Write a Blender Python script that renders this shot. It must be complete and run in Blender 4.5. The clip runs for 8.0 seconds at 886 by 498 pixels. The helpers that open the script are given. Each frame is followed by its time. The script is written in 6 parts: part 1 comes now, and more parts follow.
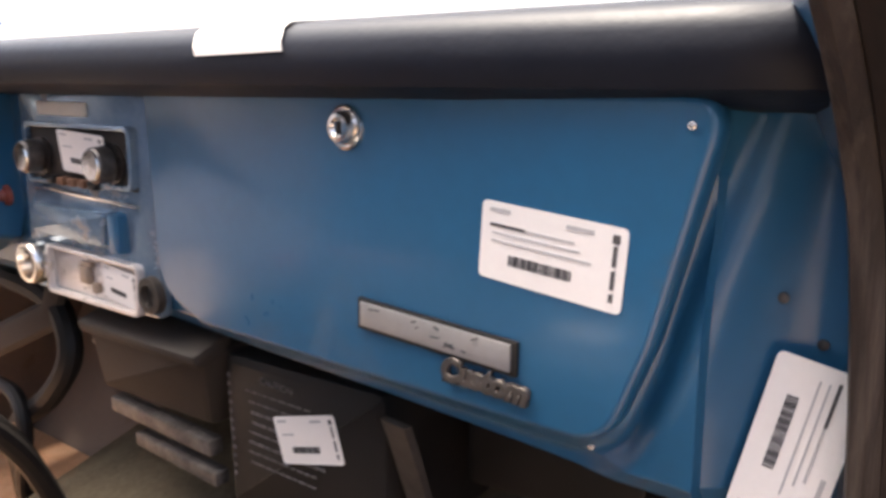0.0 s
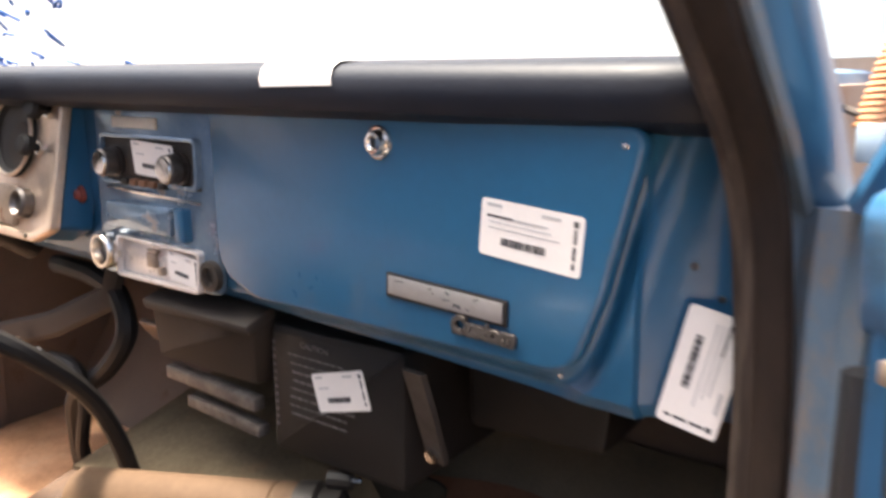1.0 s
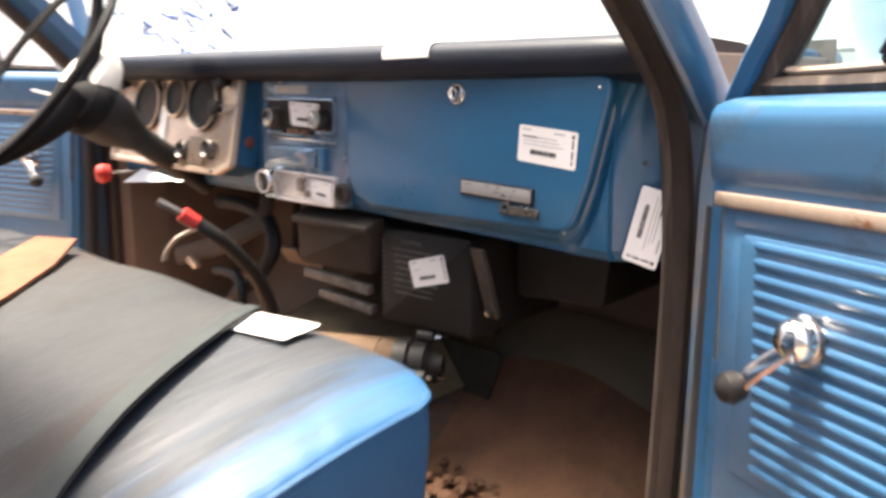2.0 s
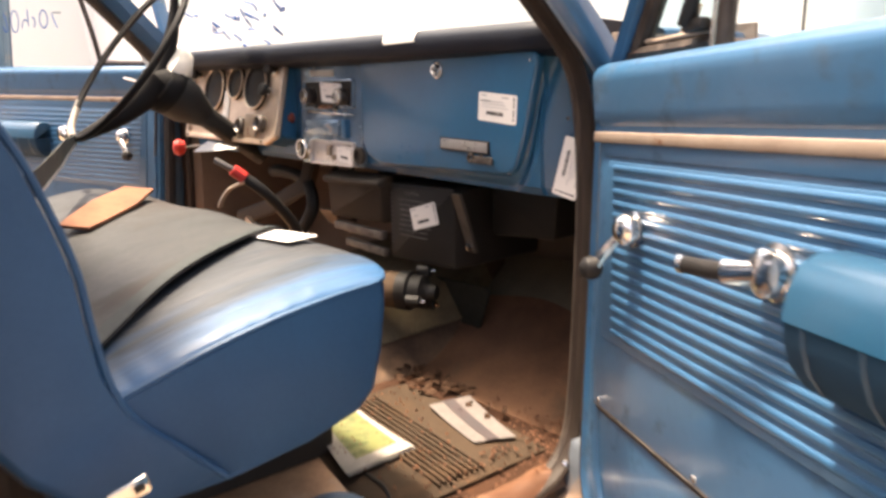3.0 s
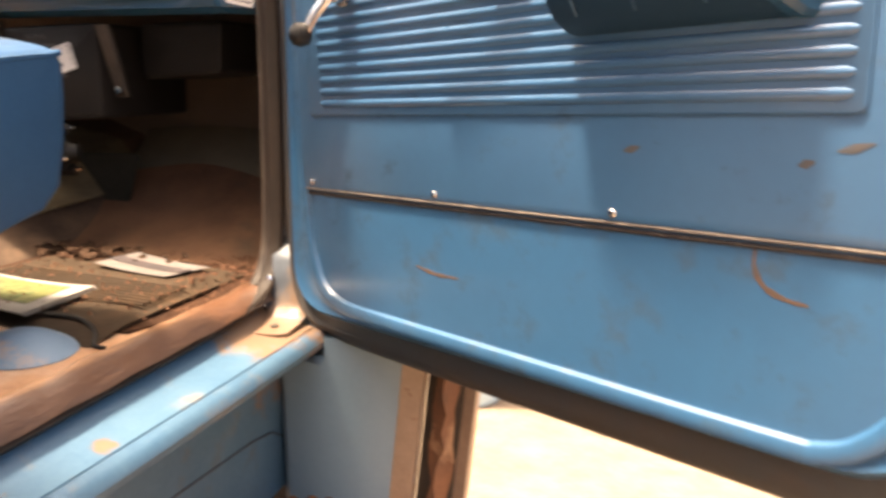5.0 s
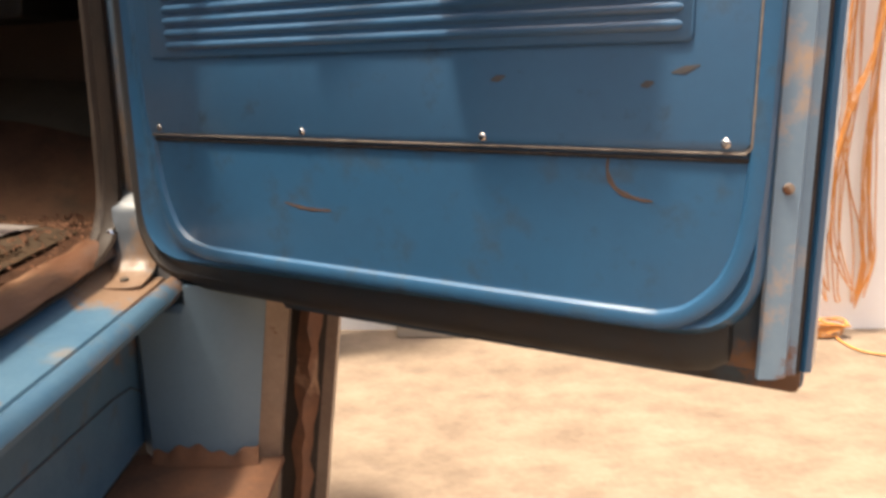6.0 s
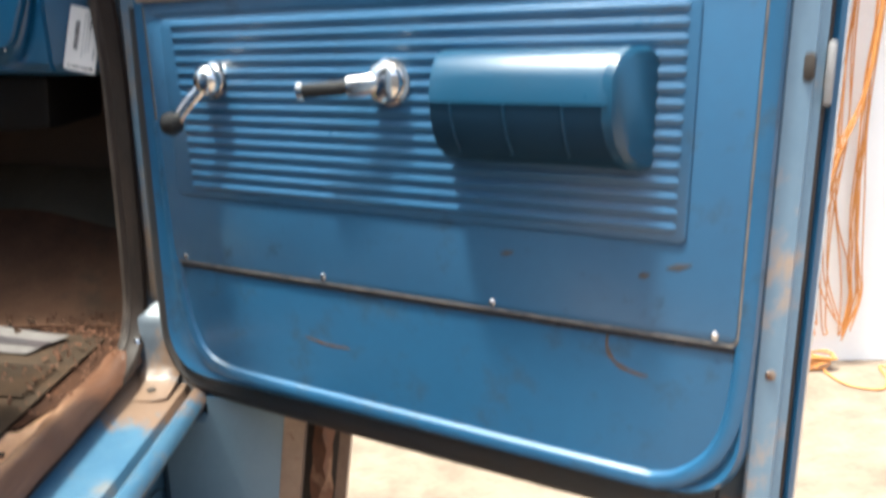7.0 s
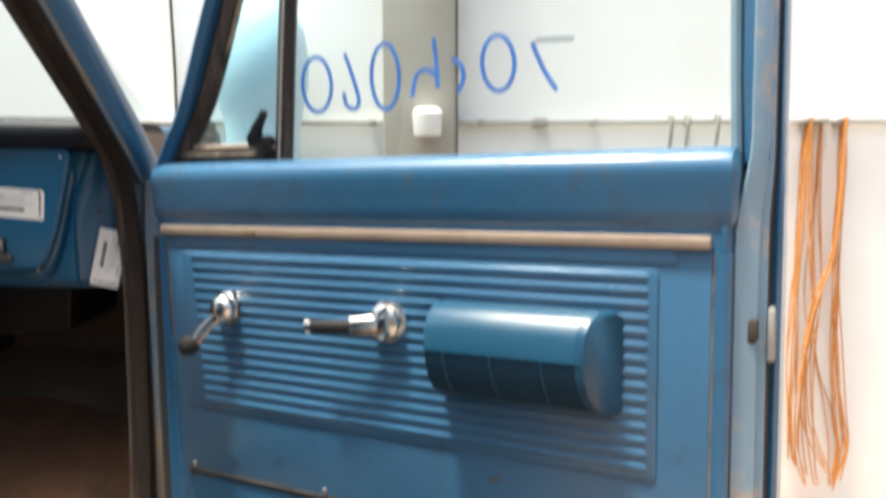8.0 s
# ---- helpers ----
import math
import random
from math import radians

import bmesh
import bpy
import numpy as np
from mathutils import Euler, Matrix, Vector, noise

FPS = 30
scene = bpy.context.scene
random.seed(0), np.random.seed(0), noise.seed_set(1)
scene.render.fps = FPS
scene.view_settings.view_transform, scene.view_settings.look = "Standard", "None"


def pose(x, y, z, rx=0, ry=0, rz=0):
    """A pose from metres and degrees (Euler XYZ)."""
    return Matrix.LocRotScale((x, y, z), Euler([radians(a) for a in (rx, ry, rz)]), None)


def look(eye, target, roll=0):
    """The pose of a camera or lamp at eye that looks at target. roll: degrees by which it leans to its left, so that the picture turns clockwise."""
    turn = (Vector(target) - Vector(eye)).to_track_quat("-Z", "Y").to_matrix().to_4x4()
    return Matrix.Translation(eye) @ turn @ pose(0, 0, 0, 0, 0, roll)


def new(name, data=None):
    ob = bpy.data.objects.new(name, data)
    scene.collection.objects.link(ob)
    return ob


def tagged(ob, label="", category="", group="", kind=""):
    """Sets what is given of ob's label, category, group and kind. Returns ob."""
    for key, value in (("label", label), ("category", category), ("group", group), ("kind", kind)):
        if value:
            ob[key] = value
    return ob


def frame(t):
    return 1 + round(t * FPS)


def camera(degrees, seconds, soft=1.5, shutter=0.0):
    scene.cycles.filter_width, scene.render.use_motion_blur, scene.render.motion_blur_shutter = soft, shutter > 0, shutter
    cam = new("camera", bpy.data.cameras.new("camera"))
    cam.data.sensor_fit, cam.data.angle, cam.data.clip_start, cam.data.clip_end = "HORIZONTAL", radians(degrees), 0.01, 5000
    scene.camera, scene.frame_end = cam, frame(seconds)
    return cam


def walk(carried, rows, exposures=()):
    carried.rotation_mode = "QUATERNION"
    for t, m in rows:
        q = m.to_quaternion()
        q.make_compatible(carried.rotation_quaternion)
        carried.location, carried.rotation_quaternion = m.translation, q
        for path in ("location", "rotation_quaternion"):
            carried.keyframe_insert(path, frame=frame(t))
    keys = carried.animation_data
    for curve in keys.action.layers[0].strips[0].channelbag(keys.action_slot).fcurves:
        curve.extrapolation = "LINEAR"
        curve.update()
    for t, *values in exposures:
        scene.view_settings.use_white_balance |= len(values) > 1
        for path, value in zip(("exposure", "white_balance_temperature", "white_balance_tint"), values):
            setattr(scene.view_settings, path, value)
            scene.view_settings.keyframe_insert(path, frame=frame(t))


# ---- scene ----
cam = camera(60.23, 8.0, soft=3.0, shutter=0.6)
PATH = [
    (0, (0.8233, -0.3746, 1.6329), (-0.3501, 1.1882, 1.2079), -0.96),
    (0.5, (0.8319, -0.4400, 1.6299), (-0.3411, 1.1240, 1.2081), -0.87),
    (1, (0.9190, -0.5182, 1.6558), (-0.2521, 1.0471, 1.2337), -0.85),
    (1.5, (1.0535, -0.6516, 1.6421), (-0.1540, 0.8879, 1.2273), -0.87),
    (1.7, (1.1107, -0.7314, 1.6299), (-0.1458, 0.7681, 1.2146), -0.78),
    (2.8, (1.5001, -0.9156, 1.5729), (0.0064, 0.3520, 1.1705), -1.25),
    (3, (1.5640, -0.9330, 1.5638), (0.0747, 0.3394, 1.1600), -1.44),
    (3.5, (1.6708, -1.0929, 1.5369), (0.2056, 0.2063, 1.1301), -1.02),
    (4, (1.6039, -1.0949, 1.3765), (0.3487, 0.4031, 0.9517), -1.21),
    (4.5, (1.4993, -1.0318, 1.2722), (0.5610, 0.6786, 0.8315), -0.73),
    (5, (1.4342, -1.0827, 1.2732), (0.8418, 0.7758, 0.8316), -0.41),
    (5.2, (1.4120, -1.1191, 1.2725), (0.9687, 0.7764, 0.8137), -0.83),
    (6.3, (1.3242, -1.1780, 1.2483), (1.3433, 0.7252, 0.6337), -0.11),
    (6.5, (1.3238, -1.1707, 1.3148), (1.3264, 0.7182, 0.6575), -0.31),
    (7, (1.3127, -1.1922, 1.4666), (1.3076, 0.7226, 0.8891), -0.03),
    (7.5, (1.3232, -1.2070, 1.5751), (1.3169, 0.7262, 1.0622), -0.15),
    (8, (1.3108, -1.2645, 1.6300), (1.3291, 0.7166, 1.3561), -0.17),
]
walk(cam, [(t, look(eye, target, roll)) for t, eye, target, roll in PATH],
     exposures=[(0, 2.72, 6900, 13), (0.5, 2.74, 6900, 12), (1.0, 2.84, 6900, 11), (1.5, 2.86, 6900, 10), (3.0, 2.56, 7800, 13), (4.0, 2.32, 9000, 18), (4.5, 2.36, 9200, 20), (5.0, 2.72, 8600, 15), (5.2, 2.62, 8600, 15), (6.3, 1.45, 6850, 8), (6.6, 1.57, 6400, 6), (7.0, 2.01, 5900, -2), (7.5, 2.16, 5850, -2), (8.0, 1.82, 6600, 0)])

# ---- world, sun and large lights ----
world = bpy.data.worlds.new("sky")
scene.world = world
world.use_nodes = True
wn = world.node_tree.nodes
sky = wn.new("ShaderNodeTexSky")
sky.sky_type, sky.sun_disc = "NISHITA", False
sky.sun_elevation, sky.sun_rotation = radians(75), radians(255)
sky.air_density, sky.dust_density, sky.ozone_density = 0.7, 6.0, 0.4
world.node_tree.links.new(sky.outputs[0], wn["Background"].inputs[0])
wn["Background"].inputs[1].default_value = 0.15

sun_data = bpy.data.lights.new("sun", "SUN")
sun_data.energy, sun_data.angle, sun_data.color = 3.1, radians(6), (1.0, 0.93, 0.84)
sun = new("sun", sun_data)
sun.matrix_world = look((0, 0, 6), (0.31, 0.085, 4.75))


# ---- materials ----
def mat(name, a, b=None, rough=0.5, metal=0.0, scale=8.0, fine=120.0, bump=0.1, stain=None, stain_at=0.62,
        stain_scale=5.0, stain_soft=0.06, coat=0.0, rough_var=0.12, spec=0.5, stretch=(1, 1, 1), coat_rough=0.12, stain_rough=0.85, spots=(), spot_colour=(0.16, 0.065, 0.03), side=None):
    """A procedural surface: two base tones mixed by a broad noise, a fine grain, an optional stain or wear colour, bump."""
    m = bpy.data.materials.new(name)
    m.use_nodes = True
    nt = m.node_tree
    n, l = nt.nodes, nt.links
    p = n["Principled BSDF"]
    co = n.new("ShaderNodeTexCoord")
    mp = n.new("ShaderNodeMapping")
    mp.inputs["Scale"].default_value = stretch
    l.new(co.outputs["Object"], mp.inputs[0])

    def tex(s, detail, rgh=0.6):
        t = n.new("ShaderNodeTexNoise")
        t.inputs["Scale"].default_value, t.inputs["Detail"].default_value, t.inputs["Roughness"].default_value = s, detail, rgh
        l.new(mp.outputs[0], t.inputs["Vector"])
        return t

    def ramp(src, lo, hi):
        r = n.new("ShaderNodeMapRange")
        r.inputs[1].default_value, r.inputs[2].default_value = lo, hi
        l.new(src, r.inputs[0])
        return r.outputs[0]

    def mix(f, c1, c2):
        x = n.new("ShaderNodeMix")
        x.data_type = "RGBA"
        l.new(f, x.inputs[0])
        for s, c in ((6, c1), (7, c2)):
            if isinstance(c, tuple):
                x.inputs[s].default_value = (*c, 1)
            else:
                l.new(c, x.inputs[s])
        return x.outputs[2]

    broad, grain = tex(scale, 5), tex(fine, 3)
    b = b or tuple(v * 0.8 for v in a)
    both = n.new("ShaderNodeMath")
    both.operation = "MULTIPLY_ADD"
    l.new(grain.outputs[0], both.inputs[0])
    both.inputs[1].default_value = 0.35
    l.new(broad.outputs[0], both.inputs[2])
    colour = mix(ramp(both.outputs[0], 0.45, 0.9), a, b)
    rsrc = ramp(both.outputs[0], 0.45, 0.9)
    rr = n.new("ShaderNodeMath")
    rr.operation = "MULTIPLY_ADD"
    l.new(rsrc, rr.inputs[0])
    rr.inputs[1].default_value, rr.inputs[2].default_value = rough_var, rough
    rough_out = rr.outputs[0]
    if stain:
        st = tex(stain_scale, 8, 0.68)
        f = ramp(st.outputs[0], stain_at, stain_at + stain_soft)
        colour = mix(f, colour, stain)
        r2 = n.new("ShaderNodeMix")
        l.new(f, r2.inputs[0])
        l.new(rough_out, r2.inputs[2])
        r2.inputs[3].default_value = stain_rough
        rough_out = r2.outputs[0]
    if side:  # a further colour returns in streaks along x: unworn vinyl, the sill roll's dark side
        lo, hi, side_colour, sway = side
        xyz = n.new("ShaderNodeSeparateXYZ")
        l.new(co.outputs["Object"], xyz.inputs[0])
        sn = tex(11, 4, 0.6)
        sx = n.new("ShaderNodeMath")
        sx.operation = "MULTIPLY_ADD"
        l.new(sn.outputs[0], sx.inputs[0])
        sx.inputs[1].default_value = sway
        l.new(xyz.outputs[0], sx.inputs[2])
        colour = mix(ramp(sx.outputs[0], lo + sway * 0.5, hi + sway * 0.5), colour, side_colour)
    for x, y, z, rad in spots:  # a worn or recoloured patch round a place on the thing, with a ragged edge
        ds = n.new("ShaderNodeVectorMath")
        ds.operation = "DISTANCE"
        l.new(co.outputs["Object"], ds.inputs[0])
        ds.inputs[1].default_value = (x, y, z)
        rg = tex(30, 8, 0.7)
        ad = n.new("ShaderNodeMath")
        ad.operation = "MULTIPLY_ADD"
        l.new(rg.outputs[0], ad.inputs[0])
        ad.inputs[1].default_value = -rad * 3.2
        l.new(ds.outputs["Value"], ad.inputs[2])
        colour = mix(ramp(ad.outputs[0], rad * -0.40, rad * -0.95), colour, spot_colour)
    l.new(colour, p.inputs["Base Color"])
    l.new(rough_out, p.inputs["Roughness"])
    p.inputs["Metallic"].default_value = metal
    p.inputs["Specular IOR Level"].default_value = spec
    if coat:
        p.inputs["Coat Weight"].default_value, p.inputs["Coat Roughness"].default_value = coat, coat_rough
    if bump:
        bp = n.new("ShaderNodeBump")
        bp.inputs["Strength"].default_value, bp.inputs["Distance"].default_value = bump, 0.004
        l.new(both.outputs[0], bp.inputs["Height"])
        l.new(bp.outputs[0], p.inputs["Normal"])
    return m


def glass(name, tint=(0.93, 0.97, 0.97), rough=0.0):
    m = bpy.data.materials.new(name)
    m.use_nodes = True
    nt = m.node_tree
    n, l = nt.nodes, nt.links
    n.remove(n["Principled BSDF"])
    tr, gl, lw, mx = (n.new("ShaderNodeBsdfTransparent"), n.new("ShaderNodeBsdfGlossy"), n.new("ShaderNodeLayerWeight"), n.new("ShaderNodeMixShader"))
    pw = n.new("ShaderNodeMath")
    pw.operation = "POWER"
    l.new(lw.outputs["Facing"], pw.inputs[0])
    pw.inputs[1].default_value = 5.0
    fr = n.new("ShaderNodeMapRange")
    l.new(pw.outputs[0], fr.inputs[0])
    fr.inputs[3].default_value, fr.inputs[4].default_value = 0.04, 0.8
    tr.inputs[0].default_value = (*tint, 1)
    gl.inputs["Roughness"].default_value = rough
    l.new(fr.outputs[0], mx.inputs[0])
    l.new(tr.outputs[0], mx.inputs[1])
    l.new(gl.outputs[0], mx.inputs[2])
    l.new(mx.outputs[0], n["Material Output"].inputs[0])
    return m


RUST = (0.16, 0.065, 0.03)
BLUE, BLUE2 = (0.021, 0.087, 0.174), (0.018, 0.071, 0.144)
M_paint = mat("blue_paint", BLUE, BLUE2, rough=0.26, scale=3.0, fine=60, bump=0.02, coat=0.5)
# grey-blue blotches paint a soft reflection along with the worn spots
M_dash = mat("dash_blue_paint", (0.016, 0.098, 0.198), (0.014, 0.082, 0.164), rough=0.27, scale=5.0, fine=90, bump=0.02, coat=0.25, stain=(0.055, 0.098, 0.145), stain_at=0.60, stain_scale=6, stain_soft=0.25)
M_worn = mat("worn_blue_paint", (0.060, 0.122, 0.178), (0.032, 0.088, 0.150), rough=0.36, scale=11.0, bump=0.10, stain=(0.150, 0.120, 0.092), stain_at=0.55, stain_scale=10, stain_soft=0.22,
             spots=((0.850, -0.105, 0.89, 0.090), (0.825, -0.665, 0.89, 0.055), (0.860, -0.477, 0.89, 0.013)), spot_colour=(0.155, 0.094, 0.060))
M_pale = mat("pale_blue_paint", (0.150, 0.230, 0.290), (0.115, 0.185, 0.240), rough=0.33, scale=4.0, bump=0.04, stain=(0.24, 0.185, 0.145), stain_at=0.60, stain_scale=7, stain_soft=0.15)
M_rust = mat("rusty_metal", (0.20, 0.085, 0.04), (0.10, 0.05, 0.03), rough=0.85, scale=14, bump=0.5, stain=(0.33, 0.19, 0.11), stain_at=0.6)
M_seal = mat("brown_black_rubber", (0.012, 0.009, 0.008), (0.046, 0.032, 0.025), rough=0.5, scale=30, fine=200, bump=0.5, spec=0.25, stretch=(2, 1, 0.12), stain=(0.075, 0.057, 0.046), stain_at=0.53, stain_scale=24, stain_soft=0.12, stain_rough=0.6)
M_lip = mat("brown_perished_rubber", (0.026, 0.0165, 0.012), (0.010, 0.0068, 0.0055), rough=0.6, scale=22, bump=0.5, spec=0.25, stretch=(1, 0.4, 0.35))
M_navy = mat("armrest_dark_blue", (0.006, 0.026, 0.052), (0.008, 0.032, 0.060), rough=0.6, scale=8, fine=150, bump=0.1, spec=0.2)
M_pad = mat("black_vinyl_pad", (0.006, 0.008, 0.014), (0.010, 0.012, 0.019), rough=0.46, scale=7, fine=200, bump=0.18, spec=0.2)
M_black = mat("black_plastic", (0.010, 0.009, 0.0085), (0.017, 0.0145, 0.013), rough=0.5, scale=9, bump=0.1, spec=0.3)
M_dark = mat("dark_grimy_metal", (0.020, 0.015, 0.012), (0.044, 0.031, 0.022), rough=0.7, scale=6, bump=0.3)
M_vinyl = mat("blue_seat_vinyl", (0.017, 0.067, 0.142), (0.012, 0.050, 0.110), rough=0.44, scale=6, fine=160, bump=0.2, spec=0.28)
M_vinyl_top = mat("faded_grey_green_vinyl", (0.030, 0.029, 0.028), (0.0105, 0.0135, 0.0150), rough=0.46, rough_var=0.2, scale=7, fine=150, bump=0.45, spec=0.28, stretch=(1.0, 0.5, 1.0), stain=(0.032, 0.023, 0.020), stain_at=0.50, stain_scale=3.5, stain_soft=0.2)
M_tunnel = mat("brown_dirty_matting", (0.110, 0.060, 0.033), (0.045, 0.026, 0.016), rough=0.8, scale=7, bump=0.5, stain=(0.15, 0.085, 0.048), stain_at=0.60, stain_scale=9, stain_soft=0.15)
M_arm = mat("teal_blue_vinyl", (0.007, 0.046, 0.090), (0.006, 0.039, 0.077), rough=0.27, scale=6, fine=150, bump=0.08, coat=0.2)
M_chrome = mat("chrome", (0.78, 0.76, 0.73), (0.6, 0.56, 0.52), rough=0.12, metal=1.0, scale=20, bump=0.04, stain=(0.25, 0.15, 0.09), stain_at=0.7, stain_scale=30)
M_darkchrome = mat("dirty_chrome", (0.16, 0.14, 0.13), (0.08, 0.07, 0.065), rough=0.35, metal=0.8, scale=60, bump=0.1)
M_alu = mat("aged_aluminium", (0.74, 0.60, 0.48), (0.54, 0.41, 0.31), rough=0.30, metal=0.75, scale=12, bump=0.08)
M_jamb = mat("pale_grey_blue_paint", (0.34, 0.44, 0.53), (0.27, 0.37, 0.46), rough=0.3, scale=5, bump=0.05, coat=0.3, stain=(0.44, 0.38, 0.32), stain_at=0.66, stain_scale=7, stain_soft=0.12)
M_cream = mat("cream_finish", (0.72, 0.66, 0.58), (0.60, 0.54, 0.46), rough=0.4, scale=9, bump=0.05)
M_strip = mat("tarnished_trim", (0.34, 0.265, 0.21), (0.24, 0.18, 0.14), rough=0.42, metal=0.5, scale=16, bump=0.1, stain=RUST, stain_at=0.62, stain_scale=18)
M_paper = mat("white_paper", (0.79, 0.75, 0.72), (0.72, 0.68, 0.65), rough=0.7, scale=10, bump=0.03)
# soiled white paper, darkened further for the shade of the footwell
M_shaded_paper = mat("shaded_dirty_paper", (0.27, 0.24, 0.215), (0.20, 0.175, 0.155), rough=0.8, scale=14, bump=0.1, stain=(0.16, 0.12, 0.09), stain_at=0.64, stain_scale=18, stain_soft=0.15)
# browns lifted to stand in for veiling glare over the dark footwell
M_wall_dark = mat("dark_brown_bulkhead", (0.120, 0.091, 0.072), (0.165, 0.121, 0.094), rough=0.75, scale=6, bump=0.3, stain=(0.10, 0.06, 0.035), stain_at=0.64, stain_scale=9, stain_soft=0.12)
M_ink = mat("black_ink", (0.075, 0.072, 0.075), rough=0.7, bump=0)
M_faint_ink = mat("faint_white_print", (0.15, 0.14, 0.14), (0.06, 0.055, 0.055), rough=0.7, scale=90, bump=0)
M_grey_ink = mat("grey_ink", (0.46, 0.45, 0.45), rough=0.7, bump=0)
# rust raised to paint in sunlight that does not reach the floor
M_floor = mat("rusty_floor_lit", (0.66, 0.37, 0.21), (0.36, 0.19, 0.10), rough=0.45, scale=9, bump=0.5, stain=(0.62, 0.46, 0.34), stain_at=0.52, stain_scale=14, stain_soft=0.3,
              spots=((0.70, -0.56, 0.945, 0.045), (0.60, -0.46, 0.945, 0.04), (0.69, -0.74, 0.945, 0.03)), spot_colour=(0.27, 0.35, 0.43))
M_carpet = mat("dark_brown_carpet", (0.046, 0.020, 0.0105), (0.022, 0.0105, 0.0064), rough=0.9, spec=0.12, scale=14, fine=260, bump=0.6, stain=(0.070, 0.027, 0.012), stain_at=0.57, stain_scale=22, stain_soft=0.12)
# hem and strip rubbers: shade below the door bead is mixed into both tones
M_hem_rubber = mat("grimy_blue_black_rubber", (0.014, 0.021, 0.028), (0.026, 0.022, 0.019), rough=0.5, scale=7, bump=0.15, stain=(0.045, 0.030, 0.022), stain_at=0.55, stain_scale=6, stain_soft=0.2)
M_strip_rubber = mat("dark_blue_brown_rubber", (0.015, 0.019, 0.024), (0.030, 0.022, 0.017), rough=0.55, scale=8, bump=0.2)
M_foam = mat("crumbling_tan_foam", (0.46, 0.34, 0.25), (0.12, 0.07, 0.045), rough=0.95, scale=22, bump=0.6)
# worn crest painted pale for its highlight; the outer side darkens along x
M_scuff = mat("shiny_rusty_edge", (0.32, 0.185, 0.110), (0.135, 0.066, 0.034), rough=0.33, scale=40, fine=140, bump=0.9, spec=0.7, coat=0.6, coat_rough=0.2, stain=(0.120, 0.054, 0.027), stain_at=0.49, stain_scale=24, stain_soft=0.12, stain_rough=0.4, stretch=(1, 0.22, 1),
             side=(0.783, 0.793, (0.050, 0.024, 0.014), 0.010), spots=((0.760, -0.04, 0.95, 0.12), (0.765, -0.15, 0.95, 0.08)), spot_colour=(0.115, 0.050, 0.026))
M_mark = mat("dull_dark_mark", (0.055, 0.045, 0.042), (0.03, 0.04, 0.05), rough=0.6, scale=60, bump=0)
M_scratch = mat("rust_brown_scratch", (0.095, 0.048, 0.028), (0.05, 0.035, 0.03), rough=0.8, scale=70, bump=0.2)
M_edging = mat("dull_brown_edging", (0.20, 0.17, 0.145), (0.08, 0.066, 0.056), rough=0.5, metal=0.3, scale=30, bump=0.1)
# worn vinyl whose pale streaks and bluish base also paint in sky sheen
M_gloss = mat("shiny_worn_blue_vinyl", (0.040, 0.044, 0.050), (0.009, 0.0135, 0.020), rough=0.42, rough_var=0.22, scale=9, fine=70, bump=0.6, spec=0.27, coat=0.03, coat_rough=0.3, stretch=(2.4, 0.22, 1.0), stain=(0.046, 0.043, 0.042), stain_at=0.50, stain_scale=7, stain_soft=0.25, stain_rough=0.36,
              side=(0.600, 0.700, (0.016, 0.066, 0.146), 0.22))
M_wheel = mat("matt_black_plastic", (0.006, 0.0055, 0.006), (0.010, 0.009, 0.009), rough=0.62, scale=9, bump=0.15, spec=0.12)
M_strapmetal = mat("grimy_bare_strap", (0.060, 0.050, 0.044), (0.030, 0.024, 0.020), rough=0.5, scale=14, bump=0.2)
M_dryleaf = mat("dry_leaf_scrap", (0.050, 0.023, 0.011), (0.022, 0.011, 0.006), rough=0.85, spec=0.2, scale=40, bump=0.2)
M_hem = mat("pale_grey_green_vinyl_edge", (0.022, 0.027, 0.026), (0.014, 0.018, 0.018), rough=0.55, spec=0.28, scale=20, bump=0.2)
M_palerim = mat("pale_rim", (0.30, 0.25, 0.20), (0.14, 0.11, 0.085), rough=0.4, scale=40, bump=0.2)
M_strapweb = mat("grey_green_webbing", (0.055, 0.060, 0.055), (0.035, 0.040, 0.038), rough=0.8, scale=25, fine=300, bump=0.3)
M_paleedge = mat("pale_frayed_edge", (0.42, 0.40, 0.36), (0.28, 0.26, 0.23), rough=0.7, scale=50, bump=0.2)
M_redlamp = mat("dull_red_lens", (0.26, 0.045, 0.03), (0.12, 0.03, 0.022), rough=0.35, scale=30, bump=0.1)
M_stripe = mat("dark_grey_print", (0.022, 0.019, 0.021), (0.040, 0.023, 0.023), rough=0.6, scale=15, bump=0)
M_hinge = mat("grey_tan_worn_paint", (0.086, 0.096, 0.112), (0.058, 0.070, 0.086), rough=0.36, scale=6, bump=0.08, stain=(0.24, 0.175, 0.125), stain_at=0.50, stain_scale=9, stain_soft=0.16, stretch=(1, 1, 0.4),
              spots=((0.840, -0.085, 0.90, 0.065),), spot_colour=(0.155, 0.094, 0.060))
M_wornedge = mat("worn_pillar_edge", (0.15, 0.205, 0.26), (0.085, 0.14, 0.20), rough=0.34, scale=9, bump=0.06, stain=(0.27, 0.20, 0.145), stain_at=0.47, stain_scale=10, stain_soft=0.16, stretch=(1, 0.5, 0.5))
M_rib = mat("rib_blue_paint", (0.031, 0.102, 0.194), (0.022, 0.082, 0.166), rough=0.26, scale=4.0, fine=70, bump=0.03, coat=0.6, coat_rough=0.2)
M_grey_wall = mat("grey_sheet_wall", (0.30, 0.29, 0.27), (0.24, 0.23, 0.22), rough=0.8, scale=1.5, bump=0.1)
